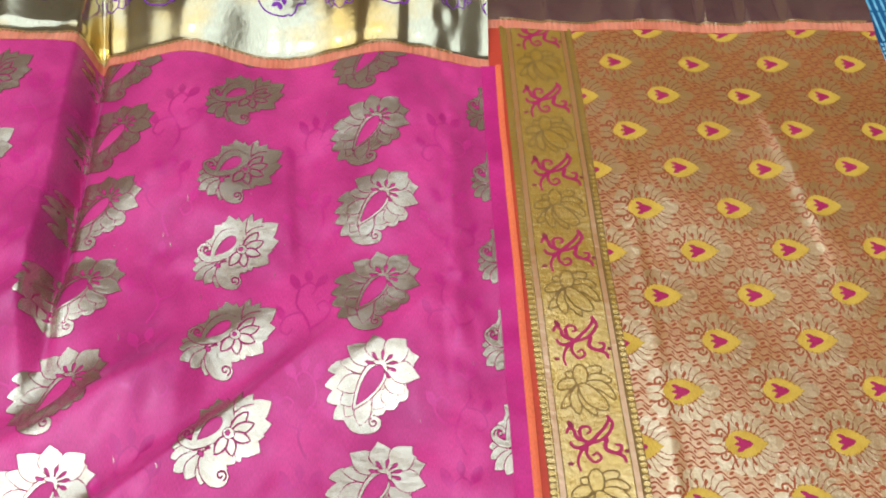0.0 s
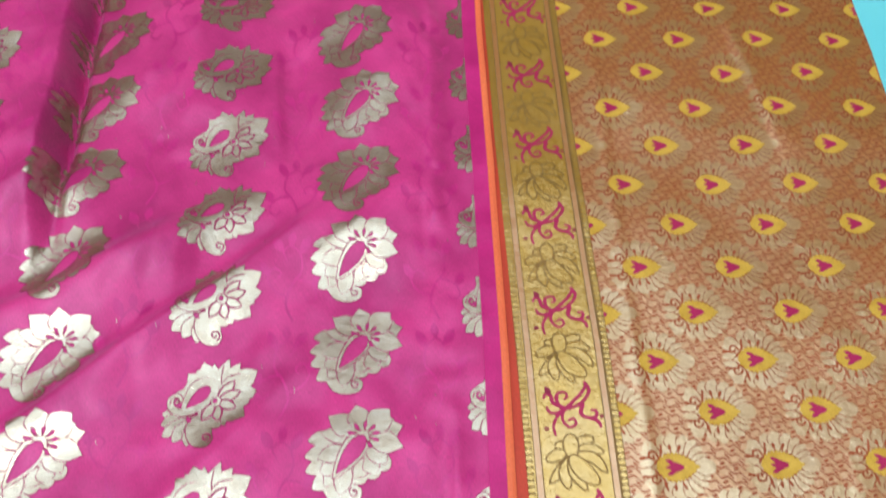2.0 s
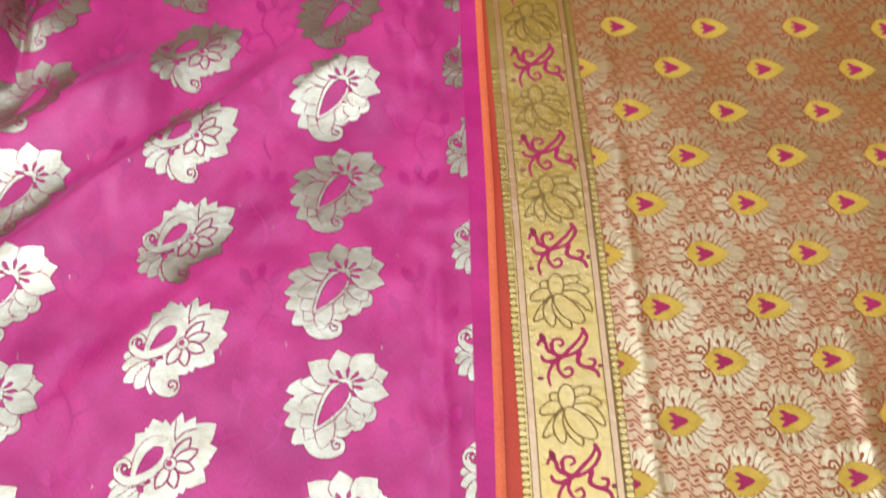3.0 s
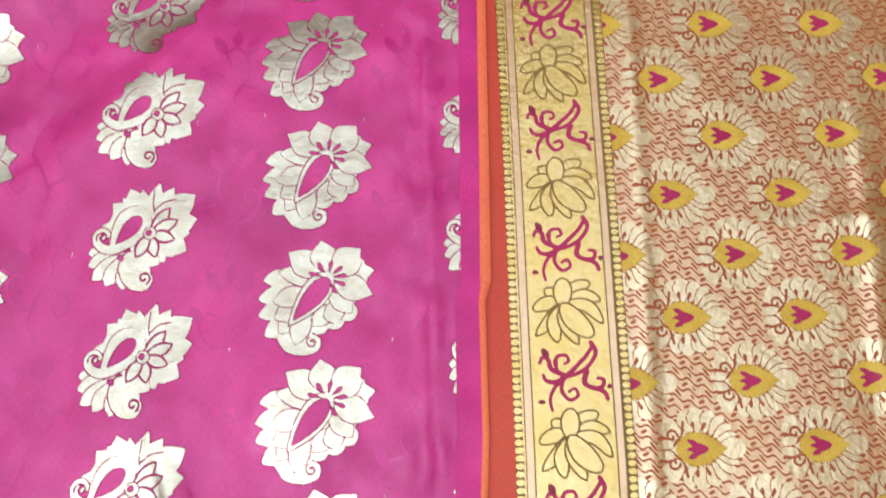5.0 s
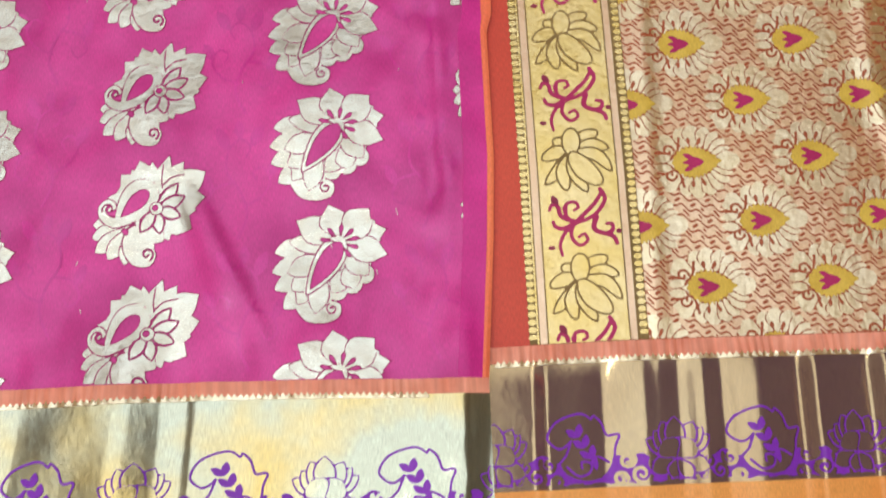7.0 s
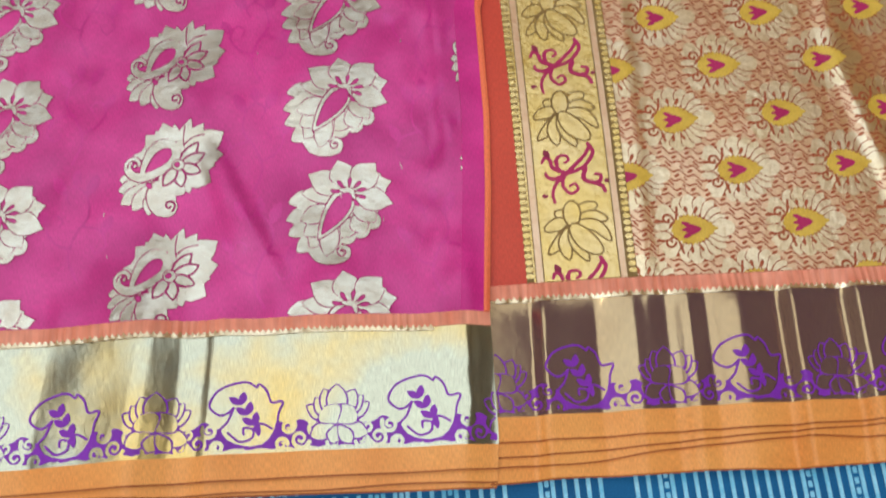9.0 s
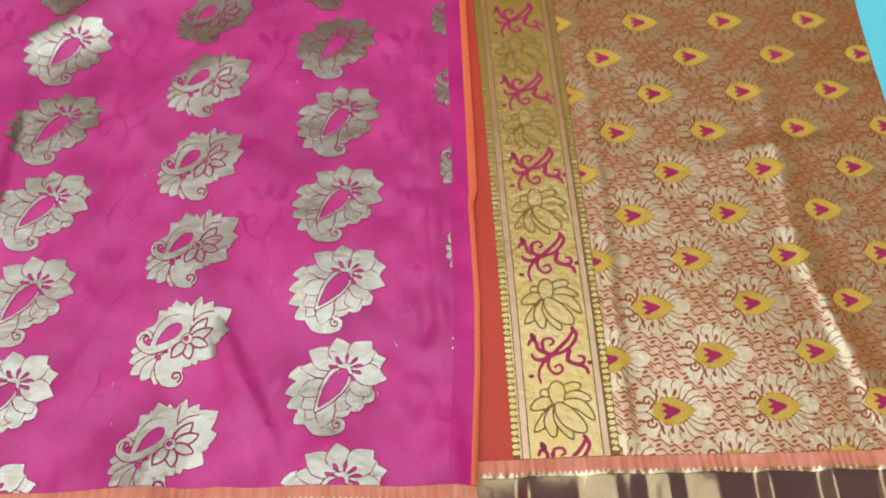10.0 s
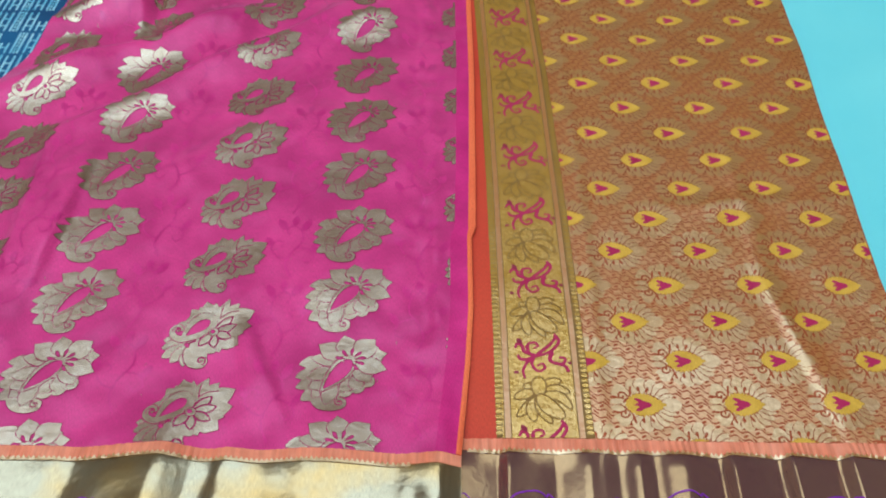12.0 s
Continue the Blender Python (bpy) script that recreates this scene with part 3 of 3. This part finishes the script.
# self-coloured vines woven into the magenta ground
GV = grid(-34, 34, -46, 46, 0.8)
sprig = union(
    stroke(GV, [(-4, -44), (4, -26), (-2, -8), (-12, 6), (-10, 22), (0, 30), (8, 24), (4, 16)], 1.3, 0.8),
    stroke(GV, [(2, -20), (16, -14), (24, -2), (18, 8), (10, 4), (13, -2)], 1.2, 0.7),
    stroke(GV, [(-6, -2), (-22, -6), (-28, -18), (-20, -24), (-15, -18)], 1.2, 0.7),
    leaf(GV, 8, 24, 20, 40, 5), leaf(GV, -10, 22, -20, 40, 5), leaf(GV, 22, 0, 32, 14, 4.5), leaf(GV, -24, -10, -33, 6, 4.5), leaf(GV, 0, 30, -2, 45, 4.5))
S_SPRIG = contour(sprig, GV)
for cx in (-0.100, -0.231, -0.357, -0.482, 0.026):
    for r in range(0, 11):
        cy = 0.07 + 0.0893 * r + (0.03 if cx < -0.2 else 0)

        def to_world(a, b, cx=cx, cy=cy, m=1 if r % 2 else -1):
            return cx + m * a * 0.00082, cy + b * 0.00095

        if PINK_L(cy) + 0.03 < cx and cy < 0.94:
            lay("self_vine", S_SPRIG, to_world, pink_height, 0.00025, M_SELF, body_panel, mirror=r % 2 == 0)

# ---- brocade of the end piece ----
BAND_X = interp((-0.1, 0.0995), (0.147, 0.105), (0.35, 0.1075), (0.54, 0.1085), (0.75, 0.106), (1.1, 0.107))


def brocade(a, b):
    """From the weaver's millimetres to the cloth as it lies."""
    k = b / 90.0
    y = 0.156 + 0.0895 * k + 0.0005 * k * k
    x = 0.216 + a / 44.0 * (0.0420 + 0.0016 * smooth_step(0.2, 0.5, y))
    return x, y


def brocade_inside(a, b):
    x, y = brocade(a, b)
    return np.minimum.reduce([x - BAND_X(y) - 0.0678, PALLU_R(y) - 0.001 - x, y - R_TRIM(x) - 0.0005, FAR_R0(x) - 0.0005 - y]) * 1000


GF = grid(-34, 36, -31, 31)
heart = union(leaf(GF, -17, 0, 20, 0, 12.2, 0.40), disc(GF, -4, 0, 11, 11.6))
heart = heart - 0.8 + 0.9 * np.cos(np.arctan2(GF[1], GF[0]) * 22)
tulip = union(disc(GF, -1, 0, 4.2, 4.2), leaf(GF, -4, 0, 7, 0, 3.2), leaf(GF, 0, 2.5, -8.5, 6.2, 1.8), leaf(GF, 0, -2.5, -8.5, -6.2, 1.8), leaf(GF, 0, 0, -9.5, 0, 1.5))
plume = disc(GF, -1, 0, 20, 17.5)
for a, r, w in ((112, 27, 5.4), (-112, 26, 5.4), (90, 27, 5.6), (-90, 26, 5.6), (66, 28, 4.6), (-66, 27, 4.6), (48, 29, 3.6), (-48, 28, 3.6), (33, 29, 3.2), (-33, 29, 3.2), (19, 29, 3), (-19, 29, 3), (0, 32, 6)):
    c, s = math.cos(radians(a)), math.sin(radians(a))
    p = union(leaf(GF, 9 * c, 9 * s, r * c, r * s, w * 1.25, 0.66), disc(GF, (r - 4.5) * c, (r - 4.5) * s, w))
    plume = petals(GF, plume, [p], 0.6)
for s in (1, -1):
    p = union(disc(GF, -19, 13 * s, 8, 6, -35 * s), leaf(GF, -14, 12 * s, -29, 12 * s, 4), leaf(GF, -14, 16 * s, -25, 20 * s, 3.5), leaf(GF, -16, 4 * s, -31, 3 * s, 3.4))
    p = np.minimum(p, -stroke(GF, spiral(-19, 9 * s, 4.5, 1.2, 0, 1.0 * s), 0.6, raw=True))
    plume = petals(GF, plume, [p], 0.58)
    plume = np.minimum(plume, -stroke(GF, [(-10, 18 * s), (-12, 9 * s), (-18, 3 * s)], 1.0, 0.6))
for a in (72, 100, -72, -100):
    c, s = math.cos(radians(a)), math.sin(radians(a))
    plume = np.minimum(plume, -leaf(GF, 12 * c, 12 * s, 19 * c, 19 * s, 1.3, 0.7))
plume = np.minimum(plume, -heart - 0.2)
heart = np.minimum(heart, -tulip)
plume, heart, tulip = thread_edge(plume, 3, 0.2), thread_edge(heart, 4, 0.3), thread_edge(tulip, 5, 0.3)
F_PLUME, F_HEART, F_TULIP = plume, heart, tulip
S_PLUME, S_HEART, S_TULIP = contour(plume, GF), contour(heart, GF), contour(tulip, GF)

MOTIF_LABEL = {"feather_motif": "ring of pale gold feather petals", "heart_motif": "yellow silk heart", "tulip_motif": "magenta tulip in a heart"}
hearts = [(44 * j, 45 * i) for i in range(-3, 24) for j in range(-1, 8) if (i + j) % 2 == 0]
for ha, hb in hearts:
    def to_world(a, b, ha=ha, hb=hb):
        return brocade(a + ha, b + hb)

    inside = brocade_inside(GF[0] + ha, GF[1] + hb)
    if inside.max() < 4:
        continue
    whole = inside.min() > 0
    for name, field, shape, mat, off in (("feather_motif", F_PLUME, S_PLUME, M_PETAL, 0.0004), ("heart_motif", F_HEART, S_HEART, M_YELLOW, 0.0004), ("tulip_motif", F_TULIP, S_TULIP, M_MAGENTA, 0.0004)):
        lay(name, shape if whole else contour(np.minimum(field, inside), GF), to_world, pallu_height, off, mat, pallu_panel, MOTIF_LABEL[name])

GT = grid(0, 88, 0, 90, 0.8)


def hatch_field(a, b):
    """Slanted wavy lines with a dark seed in each lozenge, kept clear of the plumes."""
    q = b + 0.42614 * a + 1.5 * np.sin(2 * math.pi * a / 11)
    lines = np.abs(q / 7.5 - np.round(q / 7.5)) * 7.5 - 0.80
    row = np.floor(q / 7.5)
    u = (a / 11 + 0.5 * (row % 2)) % 1.0 - 0.5
    v = (q / 7.5) % 1.0 - 0.5
    seed = 0.44 - np.hypot(u * 11 / 5.4, v * 7.5 / 3.0)
    return np.minimum(lines, -seed * 2.5)


hatch = hatch_field(*GT)
for i in range(-1, 2):
    for ha, hb in ((0, 0), (88, 0), (44, 45), (0, 90), (88, 90), (44, -45), (-44, 45), (132, 45), (44, 135)):
        gx, gy = GT[0] - ha, GT[1] - hb
        r = np.hypot(gx, gy * 1.06)
        hatch = np.minimum(hatch, r - 26.6 + 1.2 * np.cos(np.arctan2(gy, gx) * 12))
S_HATCH = contour(hatch, GT)
for i in range(-2, 12):
    for j in range(-1, 4):
        def to_world(a, b, i=i, j=j):
            return brocade(a + 88 * j, b + 90 * i)

        inside = brocade_inside(GT[0] + 88 * j, GT[1] + 90 * i)
        if inside.max() > 3:
            lay("woven_ground", S_HATCH if inside.min() > 0 else contour(np.minimum(hatch, inside), GT), to_world, pallu_height, 0.0003, M_HATCH, pallu_panel, kind="stuff")

# ---- the scroll band beside the brocade ----


def strip(a, b):
    """Band space: millimetres across from its inner line, and along it."""
    y = b / 1000.0
    return BAND_X(y) + a / 1000.0, y


def band_piece(name, a0, a1, mat, off, label=""):
    return sheet(name, lambda y: BAND_X(y) + a0, lambda y: BAND_X(y) + a1, lambda x: R_TRIM(x) + 0.0004, FAR_R0, pallu_height, off, mat, pallu_panel, label, 0.005, 0.0003)


band_piece("ground_strip", -0.013, 0.0675, M_BROWN, 0.0007)
band_piece("scroll_band", 0.0, 0.0545, M_BAND, 0.0011, "yellow-gold zari band with lotus scrolls")
band_piece("pin_stripe", -0.0058, -0.0010, M_HATCH, 0.0011)
band_piece("pin_stripe", 0.0555, 0.0600, M_HATCH, 0.0011)
band_piece("pin_line", -0.0078, -0.0066, M_BAND, 0.0011)
GB = grid(-4, 4, 30, 1056, 0.8)
for name, mid in (("bead_line", -10.6), ("bead_line", 64.5)):
    bead = np.abs((GB[1] / 5.2) % 1.0 - 0.5)
    f = np.minimum((1 - np.hypot(GB[0] / 2.9, bead * 5.2 / 2.1)) * 2.2, GB[1] - 37.5)
    lay(name, contour(f, GB), lambda a, b, mid=mid: strip(a + mid, b), pallu_height, 0.0012, M_BAND, pallu_panel, kind="stuff")

GS = grid(0, 56, -62, 48, 0.7)
lines = [frond(GS, [(24, -21), (24 + 0.5 * x + u, -21 + 0.5 * y + v), (24 + x, -21 + y)], w) for x, y, u, v, w in (
    (19, 16, -1, 3, 5.4), (26, 3, 1, 5, 4.6), (-11, 11, 1, 1, 5.2), (27, -14, 3, 6, 4.6), (-20, -3, 0, 3, 5.2), (-19, -22, 4, 3, 5.2),
    (-5, -27, -4, 0, 5.0), (9, -29, -3, 1, 5.0), (1, 18, 0, 1, 6.4), (19, -23, -1, -1, 7.5))]
lot = np.full(GS[0].shape, -20.0)
for p in lines:
    lot = np.maximum(np.minimum(lot, -p - 0.2), rim_of(p, 0.62))
S_LOTUS = contour(lot, GS)
vine = union(
    stroke(GS, [(42, 46), (45, 39), (41, 31), (34, 25), (24, 22), (18, 26), (16, 33)], 1.49, 1.22),
    stroke(GS, [(43, 44), (38, 36), (30, 28), (24, 22)], 1.22, 1.76),
    stroke(GS, [(24, 22), (14, 27), (12, 34), (8, 36), (6, 32)], 1.76, 1.08),
    stroke(GS, [(17, 29), (18, 36), (24, 37), (26, 33), (23, 31)], 1.35, 0.94),
    stroke(GS, [(24, 22), (16, 18), (10, 19), (8, 23)], 1.89, 1.08),
    stroke(GS, [(24, 22), (16, 15), (12, 6), (13, -2)], 1.49, 0.94),
    stroke(GS, [(22, 21), (20, 12), (25, 5), (31, 8), (29, 13), (25, 11)], 1.35, 0.94),
    stroke(GS, [(38, 25), (36, 17), (42, 13), (48, 14), (49, 19), (45, 20)], 1.89, 1.08),
    stroke(GS, [(41, 13.5), (49, 10), (51, 5)], 1.62, 1.35))
S_VINE = contour(vine, GS)
BUDS = [(q, contour(q, GS)) for q in (disc(GS, 53, 14, 1.8), disc(GS, 6, 4, 2.4, 1.6), leaf(GS, 12, 35, 8, 43, 2.4))]
for r in range(-1, 12):
    base = 277.0 + 91.0 * (r - 2) + 0.25 * (r - 2) ** 2

    def to_world(a, b, base=base):
        return strip(a, b * 0.95 + base)

    wx, wy = to_world(*GS)
    inside = np.minimum(wy - R_TRIM(wx) - 0.0006, FAR_R0(wx) - 0.0006 - wy) * 1000
    if inside.max() < 5:
        continue
    for name, field, shape, mat in (("lotus_outline", lot, S_LOTUS, M_BROWN), ("vine", vine, S_VINE, M_MAGENTA), *[("bud", q, sh, M_MAROON) for q, sh in BUDS]):
        lay(name, shape if inside.min() > 0 else contour(np.minimum(field, inside), GS), to_world, pallu_height, 0.0014, mat, pallu_panel)


# ---- borders ----
def pleats(x, y, seed):
    """Shallow upright folds that make a border flash in bands."""
    r = np.random.RandomState(seed)
    h = 0.0 * x
    for k in range(24):
        c, w, a = r.uniform(-0.6, 0.55), r.uniform(0.008, 0.026), r.uniform(0.10, 0.28)
        q = (x - c - 0.05 * y) / w
        h = h + a * w * (k % 2 - 0.5) * 2 * q * np.exp(-q * q)
    return h


SAW = interp((0.05, 0.0045), (0.092, -0.003), (0.094, 0.0045), (0.138, -0.0042), (0.160, 0.0030), (0.189, -0.0025), (0.200, 0.0030), (0.217, -0.0010), (0.226, 0.0030), (0.238, 0.0035),
             (0.271, -0.0035), (0.274, 0.0045), (0.319, -0.0040), (0.322, 0.0045), (0.367, -0.0040), (0.370, 0.0045), (0.41, -0.0035), (0.435, 0.004), (0.52, 0.005))


def left_height(x, y):
    return pink_height(x, y) + 1.1 * pleats(x, y, 2) * smooth_step(0.985, 1.01, y)


def right_height(x, y):
    saw = 1.3 * sum(SAW(x + d - 0.05 * y) for d in (-0.003, -0.0015, 0, 0.0015, 0.003)) / 5
    return pallu_height(x, y) + (saw + 0.12 * pleats(x, y, 6)) * (1 - smooth_step(0.005, 0.036, y) * (1 - smooth_step(1.05, 1.09, y)))


def ruffle(base):
    return lambda x, y: base(x, y) + 0.0004 + 0.0005 * np.sin(x * 900 + 3 * np.sin(x * 130)) * np.abs(np.sin(x * 41 + 1))


GP = grid(-60, 60, 0, 50, 0.7)
scrolls = [stroke(GP, spiral(x, y, r, 1.2, a, t), 1.5, 0.8, raw=True) for x, y, r, a, t in
           ((-33, 8, 6.5, 200, 1.4), (-45, 6, 5, 20, -1.3), (35, 8, 6.5, -20, -1.4), (47, 14, 6, 160, 1.3), (22, 5, 4.5, 0, 1.2), (-20, 4.5, 4, 180, -1.2), (56, 4, 4.5, 0, 1.2), (-57, 15, 6, 20, 1.3), (-25, 16, 5.5, 150, 1.4), (27, 17, 5, 30, -1.4), (-40, 15, 5, 60, 1.3))]
bed = np.minimum(16.5 - 4 * np.cos(2 * math.pi * GP[0] / 60) + 1.5 * np.sin(GP[0] / 2.6) - GP[1], GP[1] - 2.0 - 1.4 * np.abs(np.sin(GP[0] / 5)))
bed = np.minimum(bed, -union(*scrolls))
cup = union(disc(GP, 0, 24, 19, 21), disc(GP, -14, 36, 11, 9), disc(GP, -2, 38, 16, 10), leaf(GP, 10, 28, 24, 34, 5))
bed = np.minimum(bed, -cup)
for rib in ([(-9, 31), (-14.7, 26.5), (-20, 27), (-25, 33), (-20, 42), (-10, 47), (0, 48.5), (6, 45), (8, 47), (13, 42), (16, 34), (23.7, 34), (20.7, 26), (18, 13.5), (10, 5.4)],
            [(-9, 31), (-13, 22), (-19, 14), (-11, 7), (0, 4), (10, 5.4)], [(-13, 14), (-6, 8), (2, 10), (3, 16), (-3, 17), (-3, 13)], [(16, 16), (8, 20), (3, 16)]):
    bed = np.maximum(bed, stroke(GP, rib, 0.75))
for k in range(3):
    ax, ay = -4 + 4 * k, 33 - 7 * k
    bed = union(bed, leaf(GP, ax, ay, ax - 8, ay + 5, 2.4), leaf(GP, ax, ay, ax + 2, ay + 9, 2.6))
bed = np.maximum(bed, leaf(GP, 5, 22, 7, 11, 2.2))
for side in (-60, 60):
    flower = np.full(GP[0].shape, -20.0)
    for dx, dy, w in ((-20, 30, 5), (22, 31, 5), (-14, 35, 6), (18, 36, 5), (-8, 41, 6), (13, 40, 6), (1, 44, 7), (-18, 9, 6), (20, 10, 6), (-4, 4, 5), (9, 4, 5), (12, 28, 8), (-8, 29, 9)):
        p = leaf(GP, side, 17, side + dx, dy, w, 0.6)
        bed = np.minimum(bed, -p)
        flower = np.maximum(np.minimum(flower, -p), rim_of(p, 0.6))
    bed = np.maximum(bed, flower)
bed = thread_edge(bed, 6, 0.2)
F_EDGE = bed
S_EDGE = contour(F_EDGE, GP)
GQ = grid(0, 60, -3, 4, 0.6)
S_PICOT = contour(np.minimum(1.9 - np.abs((GQ[0] / 4.0) % 1.0 - 0.5) * 6.0 - GQ[1], GQ[1] + 2.5), GQ)


def border(name, label, left, right, trim, gold, end, hem, base, mat, x0, x1, first, step, far, fine=0.003):
    """One end border: zari band with woven scrolls, peach trim with a picot edge and an orange hem."""
    s = -1 if far else 1
    lo, hi = (gold, end) if far else (end, gold)
    b = sheet(name, left, right, lo, hi, base, 0.0002, mat, saree, label, fine, 0.0012)
    pair = (trim, gold) if far else (gold, trim)
    sheet("trim", left, right, *pair, ruffle(base), 0.0004, M_TRIM, b, "gathered peach silk trim", 0.0016, 0.0012)
    pair = (end, hem) if far else (hem, end)
    sheet("hem", left, right, *pair, base, 0.0006, M_HEM, b, "amber-orange silk hem", 0.005, 0.0022)
    for c in np.arange(first - 3 * step, 0.9, step):
        def to_world(a, q, c=c):
            x = c + a / 1000 * step / 0.120
            return x, end(x) + s * q * 0.00098

        wx, wy = to_world(*GP)
        inside = np.minimum(wx - left(wy) - 0.0008, right(wy) - 0.0008 - wx) * 1000
        if inside.max() > 4:
            lay("woven_scroll", S_EDGE if inside.min() > 0 else contour(np.minimum(F_EDGE, inside), GP), to_world, base, 0.0006, M_PURPLE, b, mirror=far)
    for c in np.arange(x0, x1 - 0.058, 0.06):
        lay("picot_edge", S_PICOT, lambda a, q, c=c: (c + a / 1000, gold(c + a / 1000) + s * q / 1000), ruffle(base), 0.0007, M_PETAL, b, mirror=far, kind="stuff")
    return b


border("near_border", "silver-gold zari border with purple lotus scrolls", PINK_L, PINK_R, L_TRIM, L_GOLD, L_END, L_HEM, left_height, M_BORDER, -0.58, 0.06, -0.109, 0.1195, False)
border("far_border", "silver-gold zari border with purple lotus scrolls", PINK_L, lambda y: PINK_R(y) - 0.012, FAR_L0, FAR_L1, FAR_L2, FAR_L3, left_height, M_BORDER, -0.5, 0.07, -0.02, 0.1195, True)
# end-piece borders: their dimness is partly folds, partly the darkened colour
border("near_pallu_border", "zari border of the end piece, its dimness put into the colour", lambda y: PINK_R(y) - 0.004, PALLU_R, R_TRIM, R_GOLD, R_END, R_HEM1, right_height, M_BORDER_DIM, 0.065, 0.46, 0.12, 0.1195, False, 0.0016)
border("far_pallu_border", "zari border of the end piece, its dimness put into the colour", const(0.074), PALLU_R, FAR_R0, FAR_R1, FAR_R2, FAR_R3, right_height, M_BORDER_DIM, 0.095, 0.52, 0.15, 0.1195, True)
# folded layers that peep out below the near hems, each with its gap shade as a brown strip
def uneven(fun, amount, k):
    return lambda x: fun(x) + amount * np.sin(x * 23 + k) + 0.5 * amount * np.sin(x * 61 + 2 * k)


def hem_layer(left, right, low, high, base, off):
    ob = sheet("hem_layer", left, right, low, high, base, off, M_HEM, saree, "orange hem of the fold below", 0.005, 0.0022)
    sheet("hem_shade", left, right, lambda x: low(x) - 0.0006, lambda x: low(x) + 0.0005, base, off + 0.0003, M_GAP_SHADE, ob, "brown strip standing in for the shade under a hem", 0.005, 0.0006)


# the same painted shade under the two topmost hems
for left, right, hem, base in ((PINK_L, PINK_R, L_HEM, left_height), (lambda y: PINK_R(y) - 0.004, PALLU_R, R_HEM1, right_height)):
    sheet("hem_shade", left, right, lambda x, hem=hem: hem(x) - 0.0006, lambda x, hem=hem: hem(x) + 0.0005, base, 0.0010, M_GAP_SHADE, saree, "brown strip standing in for the shade under a hem", 0.005, 0.0006)
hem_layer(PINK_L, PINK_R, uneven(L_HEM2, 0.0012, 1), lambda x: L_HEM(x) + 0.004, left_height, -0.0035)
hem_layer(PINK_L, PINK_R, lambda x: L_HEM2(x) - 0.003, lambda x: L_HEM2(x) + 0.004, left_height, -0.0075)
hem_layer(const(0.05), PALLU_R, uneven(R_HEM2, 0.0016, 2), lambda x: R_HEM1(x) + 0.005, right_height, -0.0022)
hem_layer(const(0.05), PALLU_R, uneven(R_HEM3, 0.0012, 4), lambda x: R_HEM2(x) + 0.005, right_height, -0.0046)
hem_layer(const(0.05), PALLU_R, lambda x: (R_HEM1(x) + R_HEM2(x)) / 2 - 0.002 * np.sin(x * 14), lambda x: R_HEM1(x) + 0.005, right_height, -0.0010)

# ---- print of the bedsheet ----
GL = grid(0, 18, -1, 49, 0.8)
ladder = np.maximum(np.minimum.reduce([1.5 - np.abs(np.abs(GL[0] - 9) - 4.5), GL[1] - 2, 46 - GL[1]]), np.minimum(4.5 - np.abs(GL[0] - 9), np.maximum(1.4 - np.abs(GL[1] - 14), 1.4 - np.abs(GL[1] - 30))))
bar = np.minimum.reduce([1.5 - np.abs(np.abs(GL[0] - 9) - 4.2), GL[1] - 1, 48 - GL[1]])
dots = np.minimum(np.minimum(1.5 - np.abs(GL[0] - 9), 2.2 - np.abs((GL[1] / 7) % 1 - 0.5) * 7), GL[1] - 1)
S_PRINT = [contour(ladder, GL), contour(bar, GL), contour(np.minimum(ladder, 24 - GL[1]), GL), contour(union(dots, bar), GL)]
verts, faces, count = [], [], 0
for i in range(-50, 46):
    for j in range(-6, 32):
        x0, y0 = i * 0.0165 + 0.08, j * 0.05
        if -0.48 < x0 < 0.42 and -0.03 < y0 < 1.03:
            continue
        v, fs = S_PRINT[rs.choice((0, 1, 1, 2, 3))]
        x, y = x0 + v[:, 0] / 1000, y0 + v[:, 1] / 1000
        verts.append(np.stack([x, y, low_ground(x, y) - 0.0015], -1))
        faces += [[q + count for q in f] for f in fs]
        count += len(v)
mesh_part("printed_pattern", np.concatenate(verts), faces, M_PALE, bedsheet, "pale blue ladder print", kind="stuff")

# ---- loose ends of zari thread on the magenta ground ----
verts, faces = [], []
rt = random.Random(11)
while len(faces) < 90:
    x, y, a, n = rt.uniform(-0.42, 0.05), rt.uniform(0.05, 0.95), rt.uniform(1.2, 1.9), rt.uniform(0.0015, 0.006)
    c = len(verts)
    for t, w in ((0, 0.0002), (0, -0.0002), (1, -0.0002), (1, 0.0002)):
        px, py = x + t * n * math.cos(a) - w * math.sin(a), y + t * n * math.sin(a) + w * math.cos(a)
        verts.append((px, py, float(pink_height(np.float64(px), np.float64(py))) + 0.0007))
    faces.append([c, c + 1, c + 2, c + 3])
mesh_part("loose_threads", np.array(verts), faces, M_ZARI, body_panel, "short loose ends of zari thread", kind="stuff")
